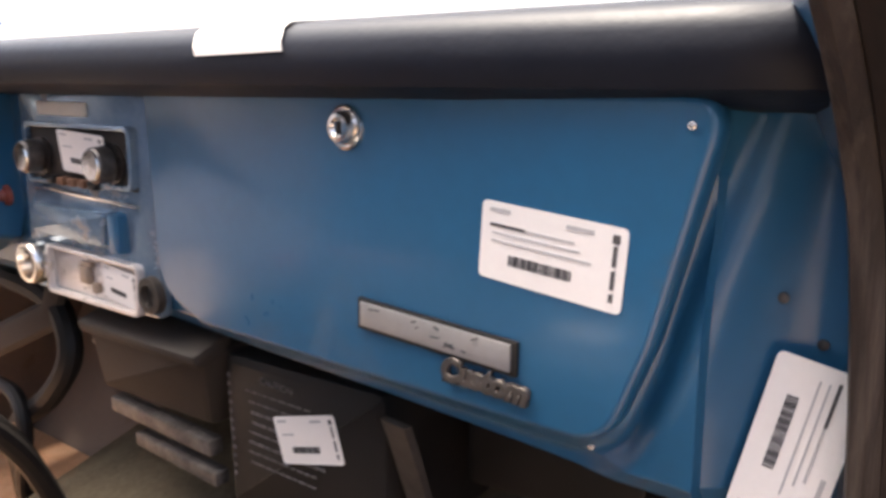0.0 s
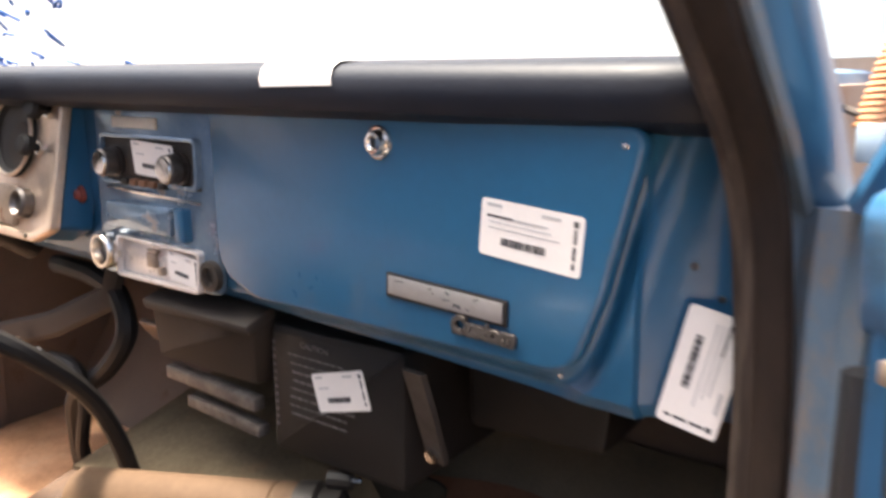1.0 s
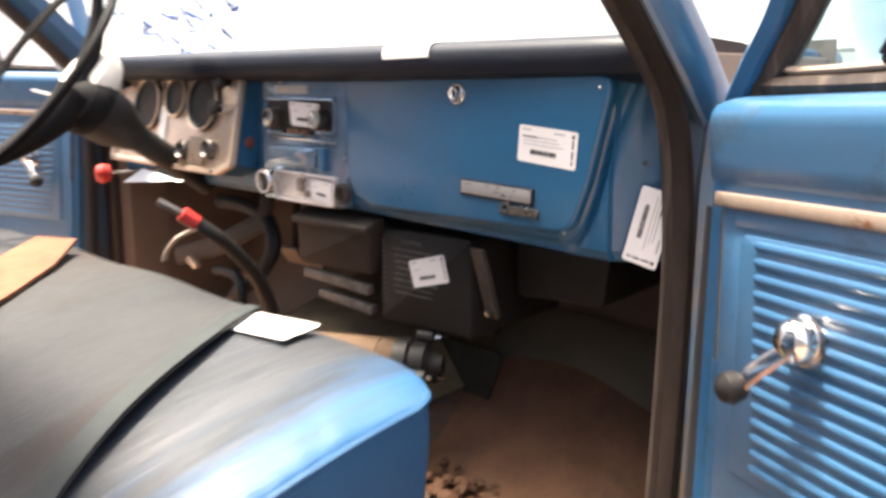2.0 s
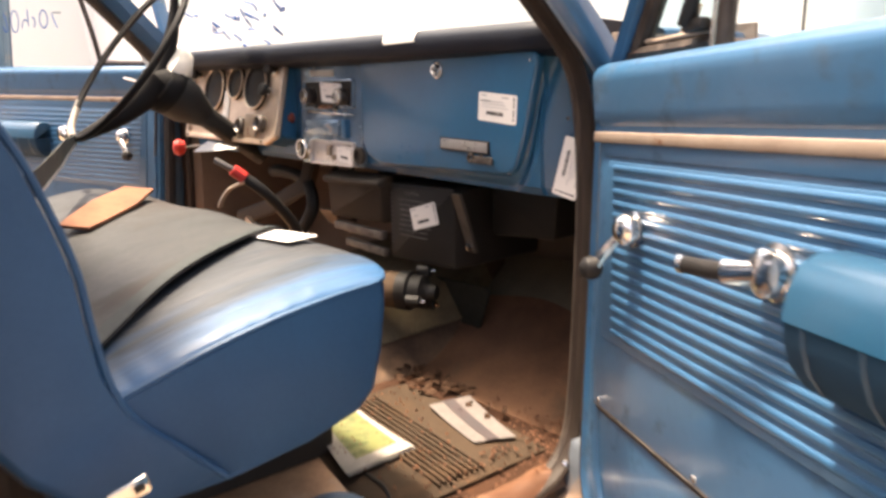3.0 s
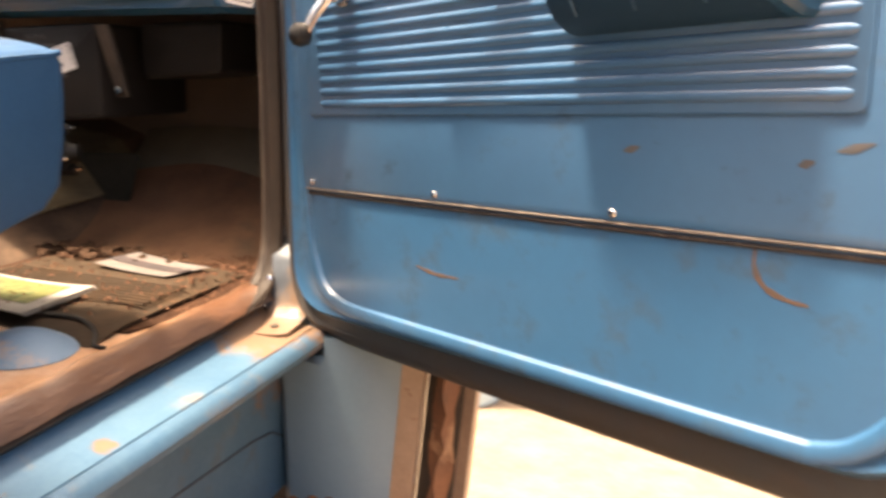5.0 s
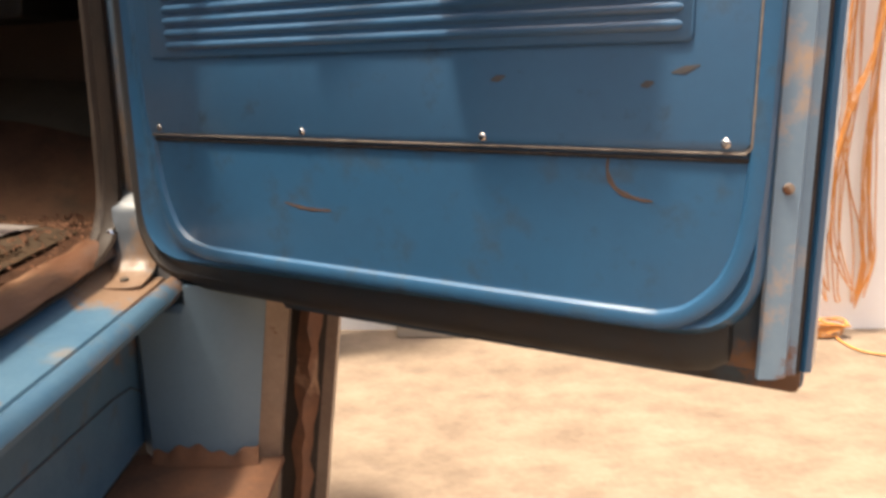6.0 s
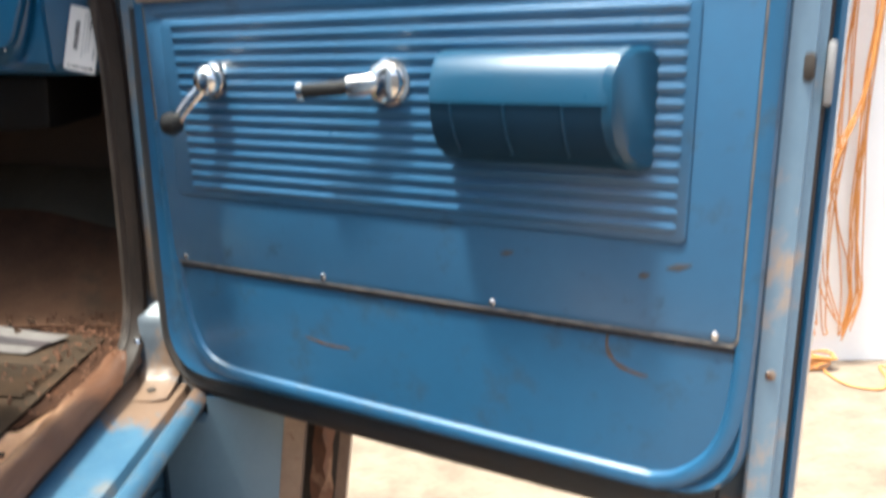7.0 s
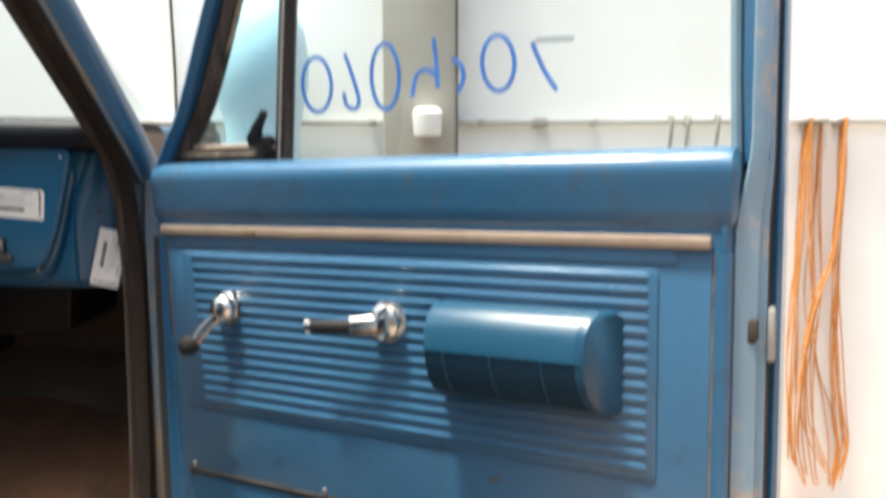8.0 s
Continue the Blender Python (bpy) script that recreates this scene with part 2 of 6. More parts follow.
M_mat = mat("brown_grey_rubber_mat", (0.046, 0.029, 0.018), (0.028, 0.018, 0.011), rough=0.7, scale=8, bump=0.25, stain=(0.060, 0.034, 0.019), stain_at=0.50, stain_scale=9, stain_soft=0.2, spec=0.12)
# matting lifted too, making up for weak light under the dash
M_toemat = mat("dark_olive_matting", (0.150, 0.122, 0.086), (0.085, 0.076, 0.058), spec=0.15, rough=0.85, scale=6, fine=200, bump=0.4)
M_toe = mat("brown_worn_carpet", (0.145, 0.074, 0.044), (0.078, 0.041, 0.026), rough=0.9, spec=0.12, scale=7, fine=260, bump=0.5, stain=(0.05, 0.040, 0.028), stain_at=0.54, stain_scale=5, stain_soft=0.2)
M_olive_mat = mat("olive_rubber_mat", (0.165, 0.128, 0.080), (0.072, 0.054, 0.035), rough=0.8, spec=0.15, scale=9, bump=0.4, stain=(0.16, 0.098, 0.056), stain_at=0.54, stain_scale=8, stain_soft=0.2)
M_concrete = mat("warm_concrete", (0.235, 0.176, 0.127), (0.135, 0.098, 0.069), rough=0.8, scale=4.2, fine=38, bump=0.25, stain=(0.140, 0.103, 0.074), stain_at=0.53, stain_scale=8.5, stain_soft=0.20, stretch=(1, 1.5, 1))
M_wall = mat("white_painted_wall", (0.84, 0.83, 0.81), (0.78, 0.77, 0.75), rough=0.7, scale=1.2, fine=40, bump=0.05)
M_cord = mat("orange_cord", (0.60, 0.27, 0.07), (0.48, 0.19, 0.05), rough=0.5, scale=30, bump=0)
M_edge = mat("worn_pale_blue_edge", (0.20, 0.285, 0.36), (0.15, 0.23, 0.305), rough=0.32, scale=5, bump=0.05, stain=(0.42, 0.31, 0.23), stain_at=0.54, stain_scale=11, stain_soft=0.12,
             spots=((0.80, 0.06, -0.24, 0.035), (0.835, 0.09, -0.25, 0.045)))
M_tray = mat("dull_silver_tray", (0.72, 0.66, 0.62), (0.52, 0.46, 0.42), rough=0.25, metal=0.25, scale=16, bump=0.08, stain=(0.20, 0.14, 0.11), stain_at=0.62, stain_scale=24, stain_soft=0.1)
# real smudges, spread wider so the lower door darkens as in shade
M_door = mat("door_blue_paint", BLUE, BLUE2, rough=0.30, scale=3.0, fine=60, bump=0.03, coat=0.25, stain=(0.023, 0.046, 0.068), stain_at=0.53, stain_scale=17, stain_soft=0.22, spots=((0.80, 0.03, -0.218, 0.022),), spot_colour=(0.10, 0.05, 0.03))
# darker blue than the door face, mottled brown, rusty at the lower corner
M_under = mat("dark_blue_edge_paint", (0.026, 0.060, 0.098), (0.022, 0.044, 0.070), rough=0.42, scale=6, bump=0.08, stain=(0.055, 0.038, 0.028), stain_at=0.50, stain_scale=9, stain_soft=0.22,
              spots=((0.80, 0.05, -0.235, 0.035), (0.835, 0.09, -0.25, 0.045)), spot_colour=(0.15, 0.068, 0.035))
M_ribbed = mat("trim_panel_blue", (0.028, 0.094, 0.180), (0.024, 0.078, 0.154), rough=0.31, scale=4.0, fine=70, bump=0.03, coat=0.4, coat_rough=0.16, stain=(0.017, 0.045, 0.075), stain_at=0.58, stain_scale=19, stain_soft=0.17)
M_teal = mat("teal_webbing", (0.022, 0.085, 0.088), (0.016, 0.060, 0.064), rough=0.75, scale=20, fine=300, bump=0.3)
M_brass = mat("tan_motor_housing", (0.088, 0.052, 0.029), (0.056, 0.033, 0.019), rough=0.75, spec=0.25, metal=0.0, scale=9, bump=0.15, stain=(0.045, 0.03, 0.022), stain_at=0.56)
M_red = mat("red_plastic", (0.55, 0.03, 0.02), (0.4, 0.02, 0.015), rough=0.4, scale=20, bump=0.05)
M_card = mat("orange_brown_cardboard", (0.19, 0.066, 0.026), (0.10, 0.036, 0.016), rough=0.8, scale=14, bump=0.2)
# white leaflet with the footwell's shade put into its colour
M_leaflet = mat("shaded_white_leaflet", (0.125, 0.105, 0.096), (0.085, 0.070, 0.064), rough=0.75, scale=16, bump=0.1, stain=(0.11, 0.085, 0.065), stain_at=0.62, stain_scale=20, stain_soft=0.15)
M_green = mat("green_book_cover", (0.085, 0.100, 0.022), (0.13, 0.115, 0.035), rough=0.5, scale=18, bump=0.05, stain=(0.05, 0.065, 0.02), stain_at=0.50, stain_scale=40, stain_soft=0.15)
M_greyband = mat("grey_print", (0.075, 0.07, 0.075), (0.12, 0.10, 0.105), rough=0.6, scale=15, bump=0)
M_marker = mat("blue_marker", (0.012, 0.085, 0.33), (0.03, 0.15, 0.48), rough=0.6, scale=40, bump=0)
M_grey_marker = mat("grey_marker", (0.28, 0.30, 0.32), rough=0.6, bump=0)
M_post = mat("beige_grey_post", (0.40, 0.37, 0.32), (0.33, 0.30, 0.26), rough=0.7, scale=4, bump=0.05)
M_tank = mat("pale_blue_plastic", (0.55, 0.72, 0.78), (0.48, 0.66, 0.73), rough=0.5, scale=3, bump=0.02)
M_rail = mat("dull_grey_rail", (0.38, 0.36, 0.33), (0.28, 0.26, 0.24), rough=0.6, scale=10, bump=0.1)
M_spring = mat("rusty_spring", (0.52, 0.28, 0.15), (0.40, 0.19, 0.09), rough=0.6, scale=30, bump=0.2)
M_bezel = mat("blue_grey_bezel", (0.30, 0.38, 0.46), (0.13, 0.21, 0.30), rough=0.16, metal=0.55, scale=14, bump=0.04, stain=(0.46, 0.40, 0.35), stain_at=0.60, stain_scale=14)
M_rubble = mat("brown_debris", (0.15, 0.060, 0.026), (0.055, 0.025, 0.013), rough=0.9, scale=40, bump=0.2)
M_olive = mat("olive_sheet", (0.036, 0.035, 0.028), (0.020, 0.019, 0.015), rough=0.8, spec=0.15, scale=9, bump=0.2)
M_emblem = mat("silver_emblem", (0.30, 0.285, 0.28), (0.23, 0.215, 0.21), rough=0.5, metal=0.3, scale=22, bump=0.06, stain=(0.10, 0.07, 0.065), stain_at=0.68, stain_scale=40)
M_glass = glass("clear_glass")
M_vent = glass("tinted_vent_glass", (0.75, 0.87, 0.90))


# ---- mesh helpers ----
def part(name, bm, material, parent=None, label="", smooth=True, angle=35):
    me = bpy.data.meshes.new(name)
    bmesh.ops.recalc_face_normals(bm, faces=bm.faces)
    bm.to_mesh(me)
    bm.free()
    if smooth:
        me.polygons.foreach_set("use_smooth", [True] * len(me.polygons))
        me.set_sharp_from_angle(angle=radians(angle))
    me.materials.append(material)
    ob = new(name, me)
    if parent is not None:
        ob.parent = parent
    if label:
        ob["label"] = label
    return ob


def thing(name, m=None, label="", category="", group="", kind=""):
    ob = new(name)
    ob.empty_display_size = 0.05
    if m is not None:
        ob.matrix_world = m
    return tagged(ob, label, category, group, kind)


def box(sx, sy, sz, at=(0, 0, 0), bevel=0.0, seg=2, rot=None):
    bm = bmesh.new()
    bmesh.ops.create_cube(bm, size=1.0)
    bmesh.ops.scale(bm, vec=(sx, sy, sz), verts=bm.verts)
    if bevel:
        bmesh.ops.bevel(bm, geom=bm.edges[:], offset=bevel, segments=seg, profile=0.5, affect="EDGES")
    m = Matrix.Translation(at)
    if rot is not None:
        m = m @ Euler([radians(a) for a in rot]).to_matrix().to_4x4()
    bmesh.ops.transform(bm, matrix=m, verts=bm.verts)
    return bm


def join(*bms):
    out = bms[0]
    for b in bms[1:]:
        me = bpy.data.meshes.new("tmp")
        b.to_mesh(me)
        b.free()
        out.from_mesh(me)
        bpy.data.meshes.remove(me)
    return out


def rounded(pts, radii, seg=6):
    """Corner-rounded copy of a closed 2D outline."""
    out, k = [], len(pts)
    for i, p in enumerate(pts):
        r = radii[i] if isinstance(radii, (list, tuple)) else radii
        a, b = Vector(pts[i - 1]), Vector(pts[(i + 1) % k])
        p = Vector(p)
        if r <= 0:
            out.append(tuple(p))
            continue
        d1, d2 = (a - p).normalized(), (b - p).normalized()
        ang = d1.angle(d2)
        d = min(r / math.tan(ang / 2), (a - p).length * 0.49, (b - p).length * 0.49)
        q1, q2 = p + d1 * d, p + d2 * d
        for s in range(seg + 1):
            t = s / seg
            out.append(tuple(q1 * (1 - t) ** 2 + p * 2 * t * (1 - t) + q2 * t * t))
    return out


def slab(pts, depth, bevel=0.0, seg=2, m=None):
    """A 2D outline (x, z) pushed back along +y by depth, with its front and back rims bevelled."""
    bm = bmesh.new()
    front = [bm.verts.new((x, 0, z)) for x, z in pts]
    f = bm.faces.new(front)
    back = bmesh.ops.extrude_face_region(bm, geom=[f])
    bmesh.ops.translate(bm, vec=(0, depth, 0), verts=[g for g in back["geom"] if isinstance(g, bmesh.types.BMVert)])
    bmesh.ops.recalc_face_normals(bm, faces=bm.faces)
    if bevel:
        rim = [e for e in bm.edges if abs(e.verts[0].co.y - e.verts[1].co.y) < 1e-6]
        bmesh.ops.bevel(bm, geom=rim, offset=bevel, segments=seg, profile=0.5, affect="EDGES")
    if m is not None:
        bmesh.ops.transform(bm, matrix=m, verts=bm.verts)
    return bm


def ring(outer, inner, depth, bevel=0.0, m=None):
    """A frame between two outlines of equal count, with thickness along +y."""
    bm = bmesh.new()
    k = len(outer)
    lay = []
    for y in (0.0, depth):
        lay.append(([bm.verts.new((x, y, z)) for x, z in outer], [bm.verts.new((x, y, z)) for x, z in inner]))
    for i in range(k):
        j = (i + 1) % k
        bm.faces.new((lay[0][0][i], lay[0][0][j], lay[0][1][j], lay[0][1][i]))
        bm.faces.new((lay[1][0][j], lay[1][0][i], lay[1][1][i], lay[1][1][j]))
        bm.faces.new((lay[0][0][j], lay[0][0][i], lay[1][0][i], lay[1][0][j]))
        bm.faces.new((lay[0][1][i], lay[0][1][j], lay[1][1][j], lay[1][1][i]))
    if bevel:
        bmesh.ops.recalc_face_normals(bm, faces=bm.faces)
        rim = [e for e in bm.edges if e.calc_face_angle(0) > 0.9 and abs(e.verts[0].co.y) < 1e-6 and abs(e.verts[1].co.y) < 1e-6]
        bmesh.ops.bevel(bm, geom=rim, offset=bevel, segments=2, profile=0.5, affect="EDGES")
    if m is not None:
        bmesh.ops.transform(bm, matrix=m, verts=bm.verts)
    return bm


def smooth_path(pts, sub=6, closed=False):
    """Catmull-Rom through the points."""
    P = [Vector(p) for p in pts]
    k = len(P)
    out = []
    for i in range(k if closed else k - 1):
        if closed:
            a, b, c, d = P[i - 1], P[i], P[(i + 1) % k], P[(i + 2) % k]
        else:
            a, b, c, d = P[max(i - 1, 0)], P[i], P[i + 1], P[min(i + 2, k - 1)]
        for s in range(sub):
            t = s / sub
            out.append(0.5 * ((2 * b) + (c - a) * t + (2 * a - 5 * b + 4 * c - d) * t * t + (3 * b - a - 3 * c + d) * t ** 3))
    if not closed:
        out.append(P[-1])
    return out


def sweep(pts, radius, sides=8, closed=False, flat=(1.0, 1.0), up=(0, 0, 1), taper=None):
    """A tube along points; flat squeezes its section along the two cross axes."""
    P = [Vector(p) for p in pts]
    bm = bmesh.new()
    rings, k = [], len(P)
    prev = Vector(up)
    for i, p in enumerate(P):
        t = ((P[(i + 1) % k] if closed or i < k - 1 else p) - (P[i - 1] if closed or i > 0 else p)).normalized()
        a = prev - t * prev.dot(t)
        if a.length < 1e-4:
            a = t.orthogonal()
        a.normalize()
        b = t.cross(a)
        prev = a
        r = radius * (taper(i / max(k - 1, 1)) if taper else 1.0)
        rings.append([bm.verts.new(p + a * (math.cos(w) * r * flat[0]) + b * (math.sin(w) * r * flat[1])) for w in [2 * math.pi * s / sides for s in range(sides)]])
    for i in range(k if closed else k - 1):
        A, B = rings[i], rings[(i + 1) % k]
        for s in range(sides):
            q = (s + 1) % sides
            bm.faces.new((A[s], A[q], B[q], B[s]))
    if not closed:
        bm.faces.new(rings[0][::-1])
        bm.faces.new(rings[-1])
    return bm


def lathe(profile, at=(0, 0, 0), axis=(0, -1, 0), sides=24):
    """A turned solid: profile rows (distance along axis, radius)."""
    bm = bmesh.new()
    ax = Vector(axis).normalized()
    a = ax.orthogonal().normalized()
    b = ax.cross(a)
    rings = []
    for d, r in profile:
        c = Vector(at) + ax * d
        rings.append([bm.verts.new(c + (a * math.cos(w) + b * math.sin(w)) * max(r, 1e-4)) for w in [2 * math.pi * s / sides for s in range(sides)]])
    for A, B in zip(rings, rings[1:]):
        for s in range(sides):
            q = (s + 1) % sides
            bm.faces.new((A[s], A[q], B[q], B[s]))
    bm.faces.new(rings[0][::-1])
    bm.faces.new(rings[-1])
    return bm


def sheet(fn, nu, nv, thick, m=None):
    """A sheet from fn(s, t) -> point, thickened along its normals."""
    bm = bmesh.new()
    g = [[bm.verts.new(fn(i / nu, j / nv)) for j in range(nv + 1)] for i in range(nu + 1)]
    for i in range(nu):
        for j in range(nv):
            bm.faces.new((g[i][j], g[i + 1][j], g[i + 1][j + 1], g[i][j + 1]))
    bmesh.ops.recalc_face_normals(bm, faces=bm.faces)
    if thick:
        bmesh.ops.solidify(bm, geom=bm.faces[:], thickness=thick)
    if m is not None:
        bmesh.ops.transform(bm, matrix=m, verts=bm.verts)
    return bm


def loft(sections, cap=True, closed=True):
    """Skin through rings of 3D points of equal count."""
    bm = bmesh.new()
    R = [[bm.verts.new(p) for p in s] for s in sections]
    k = len(R[0])
    for A, B in zip(R, R[1:]):
        for s in range(k if closed else k - 1):
            q = (s + 1) % k
            bm.faces.new((A[s], A[q], B[q], B[s]))
    if cap and closed:
        bm.faces.new(R[0][::-1])
        bm.faces.new(R[-1])
    return bm


def strip_text(body, size, m, material, name, parent=None, label=""):
    cu = bpy.data.curves.new(name, "FONT")
    cu.body, cu.size, cu.extrude = body, size, 0.0003
    cu.align_x, cu.align_y = "CENTER", "CENTER"
    cu.materials.append(material)
    ob = new(name, cu)
    if parent is not None:
        ob.parent = parent
    ob.matrix_basis = m
    if label:
        ob["label"] = label
    return ob


# ---- the hall ----
g = part("ground", box(60, 60, 0.2, (0, 0, -0.1)), M_concrete)
tagged(g, "warm beige worn concrete floor with darker stains", "floor", kind="structure")
WALL_Y = 1.95
g = part("wall_north", box(16, 0.2, 4.5, (0, WALL_Y + 0.1, 2.25)), M_wall)
tagged(g, "white painted wall behind the truck cab", "wall", kind="structure")
g = part("wall_south", box(16, 0.2, 4.5, (0, -6.1, 2.25)), M_grey_wall)
tagged(g, "plain grey wall closing the yard", "wall", kind="structure")
g = part("wall_west", box(0.2, 7.95, 4.5, (-7.9, -2.025, 2.25)), M_wall)
tagged(g, "plain white wall closing the yard", "wall", kind="structure")

# ---- the truck's cab shell ----
cab = thing("truck_cab", None, "blue painted pickup truck cab with rusty sills and open doorway", "truck")
part("floor_pan", box(1.55, 1.70, 0.02, (0, -0.40, 0.935), 0.004), M_floor, cab, "rusty dirty bare steel floor pan")


def firewall(s, t):
    return Vector((-0.80 + 1.60 * s, 0.30 + 0.24 * math.sin(min(t * 2.2, 1.57)), 0.94 + 0.74 * t))


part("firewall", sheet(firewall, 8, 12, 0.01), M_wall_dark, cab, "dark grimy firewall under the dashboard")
hump = []
for y, w, h in ((-0.95, 0.16, 0.06), (-0.40, 0.20, 0.09), (-0.05, 0.26, 0.13), (0.25, 0.30, 0.19), (0.48, 0.34, 0.26)):
    hump.append([Vector((-0.03 + w * x, y, 0.94 + h * z)) for x, z in ((-1.2, 0), (-1.0, 0.35), (-0.75, 0.85), (-0.3, 1.0), (0.3, 1.0), (0.75, 0.85), (1.0, 0.35), (1.2, 0))])
part("tunnel", loft(hump), M_tunnel, cab, "brown dirty mat covered transmission tunnel")
part("floor_carpet", sheet(lambda s, t: Vector((0.14 + 0.61 * s + 0.036 * min(1, t * 3) * s, -0.30 + 0.36 * t, 0.948 + 0.002 * math.sin(9 * s + 5 * t))), 14, 12, 0.006), M_carpet, cab, "dark brown dirty carpet")
def toe(s, t):
    return Vector((0.24 + 0.53 * s, 0.055 + 0.37 * t, 0.949 + 0.22 * t ** 1.6 + 0.004 * math.sin(9 * s + 5 * t) * t))


part("toe_board", sheet(lambda s, t: toe(s, t * (0.70 + 0.06 * math.sin(5 * s))), 14, 12, 0.006), M_toe, cab, "brown worn carpet on the toe board")
part("toe_mat", sheet(lambda s, t: toe(s, 0.60 + 0.40 * t) - Vector((0, 0, 0.005)), 14, 8, 0.004), M_toemat, cab, "dark olive matting on the upper toe board")
part("tunnel_mat", loft([[Vector((-0.03 + w * x, y, 0.948 + h * z)) for x, z in ((-0.72, 0.85), (-0.3, 1.0), (0.3, 1.0), (0.75, 0.85), (0.95, 0.45), (0.95, 0.43), (0.75, 0.80), (0.3, 0.95), (-0.3, 0.95), (-0.72, 0.80))] for y, w, h in ((0.02, 0.272, 0.145), (0.12, 0.284, 0.165), (0.25, 0.303, 0.195), (0.36, 0.320, 0.226))]), M_olive_mat, cab, "olive rubber mat over the tunnel")
part("roof", sheet(lambda s, t: Vector((-0.74 + 1.48 * s, -0.64 - 0.64 * t, 2.19 + 0.05 * math.sin(math.pi * s) * (0.5 + t) - 0.05 * t * t)), 12, 8, -0.03), M_paint, cab)
part("rear_wall", ring([(-0.84, 0.70), (0.84, 0.70), (0.74, 2.17), (-0.74, 2.17)], [(-0.62, 1.62), (0.62, 1.62), (0.57, 2.04), (-0.57, 2.04)], 0.05, m=Matrix.Translation((0, -1.28, 0))), M_paint, cab)
part("cowl_top", box(1.56, 0.40, 0.05, (0, 0.46, 1.64), 0.015), M_paint, cab)
for sx in (1, -1):
    # windscreen pillar: its jamb face carries the seal, its outer skin runs forward
    secs = []
    for k in range(7):
        f = k / 6
        y, z = 0.105 - 0.63 * f, 1.525 + 0.635 * f
        xl = 0.792 - 0.075 * max(0.0, f - 0.10)
        fw = Vector((0, 0.71, 0.70))
        base = Vector((0, y, z))
        sec = [(xl - 0.05, 0.03), (xl - 0.03, 0.004), (xl - 0.004, 0.002), (xl + 0.004, -0.002), (xl + 0.012, -0.006), (xl + 0.016, -0.011), (xl + 0.021, -0.0115), (xl + 0.025, -0.008), (xl + 0.034, -0.003), (xl + 0.041, 0.008), (xl + 0.042, 0.022), (xl + 0.036, 0.040), (xl, 0.06), (xl - 0.05, 0.06)]
        secs.append([base + Vector((sx * px, 0, 0)) + fw * d for px, d in sec])
    part("windscreen_pillar", loft(secs), M_paint, cab)
    # tan is wear; the strip's pale blue paints the reflection along the jamb
    part("pillar_edge", loft([[Vector((0, 0.105 - 0.63 * f, 1.525 + 0.635 * f)) + Vector((sx * (0.792 - 0.075 * max(0.0, f - 0.10) + px), 0, 0)) + Vector((0, 0.71, 0.70)) * d for px, d in ((-0.002, 0.0005), (0.006, -0.0045), (0.014, -0.0095), (0.020, -0.0140), (0.025, -0.0115), (0.020, -0.0095), (0.012, -0.004), (0.002, 0.002))] for f in [k / 6 for k in range(7)]]), M_wornedge, cab, "tan worn pillar edge with its reflection painted pale blue")
    hp = [(0.765, 0.06), (0.780, 0.040), (0.806, 0.036), (0.818, 0.022), (0.838, 0.020), (0.856, 0.004), (0.868, 0.015), (0.875, 0.12), (0.765, 0.16)]
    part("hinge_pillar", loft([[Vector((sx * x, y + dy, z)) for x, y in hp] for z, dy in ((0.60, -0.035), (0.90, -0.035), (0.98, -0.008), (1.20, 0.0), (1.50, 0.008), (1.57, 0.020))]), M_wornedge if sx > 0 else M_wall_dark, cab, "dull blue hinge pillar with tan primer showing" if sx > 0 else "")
    lp = [(0.76, -0.90), (0.800, -0.862), (0.835, -0.856), (0.862, -0.866), (0.875, -0.905), (0.905, -0.915), (0.925, -0.96), (0.915, -1.26), (0.86, -1.30), (0.76, -1.29)]
    part("latch_pillar", loft([[Vector((sx * (x - max(0, z - 1.65) * 0.2), y, z)) for x, y in lp] for z in (0.58, 1.0, 1.65, 2.15)]), M_jamb, cab, "pale grey-blue latch pillar")
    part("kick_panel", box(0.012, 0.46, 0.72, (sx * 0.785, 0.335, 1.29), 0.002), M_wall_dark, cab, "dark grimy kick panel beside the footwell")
    prof = [(0.785, 0.93), (0.808, 0.905), (0.824, 0.893), (0.866, 0.889), (0.880, 0.887), (0.886, 0.874), (0.896, 0.874), (0.901, 0.893), (0.907, 0.902), (0.915, 0.907), (0.922, 0.904), (0.929, 0.898), (0.932, 0.889), (0.927, 0.878), (0.905, 0.866), (0.868, 0.860), (0.850, 0.84), (0.838, 0.62), (0.82, 0.60), (0.785, 0.60)]
    part("sill", loft([[Vector((sx * (x + (dx if x > 0.85 else 0.0)), y, z)) for x, z in prof] for y, dx in ((-0.92, -0.012), (-0.6, -0.010), (-0.3, 0.0), (-0.10, 0.005), (-0.045, 0.006))]), M_worn, cab, "worn light blue door sill with bare rusty patches")
    # dark tube laid in the sill groove to draw its shade line
    part("groove_shade", sweep(smooth_path([(sx * (0.8912 + dx), y, 0.8765) for y, dx in ((-0.92, -0.012), (-0.6, -0.010), (-0.3, 0.0), (-0.10, 0.005), (-0.046, 0.006))], 4), 0.0042, 6, flat=(1.0, 0.8)), M_seal, cab)
    # thin dark tube paints the crease's shade; the sill face itself is flat
    part("side_crease", sweep([(sx * 0.8485, -0.70, 0.786), (sx * 0.8470, -0.40, 0.763), (sx * 0.8462, -0.18, 0.746), (sx * 0.8462, -0.12, 0.735), (sx * 0.8455, -0.085, 0.712)], 0.0013, 6), M_mark, cab, "crease along the sill side, its shade drawn as a dark line")
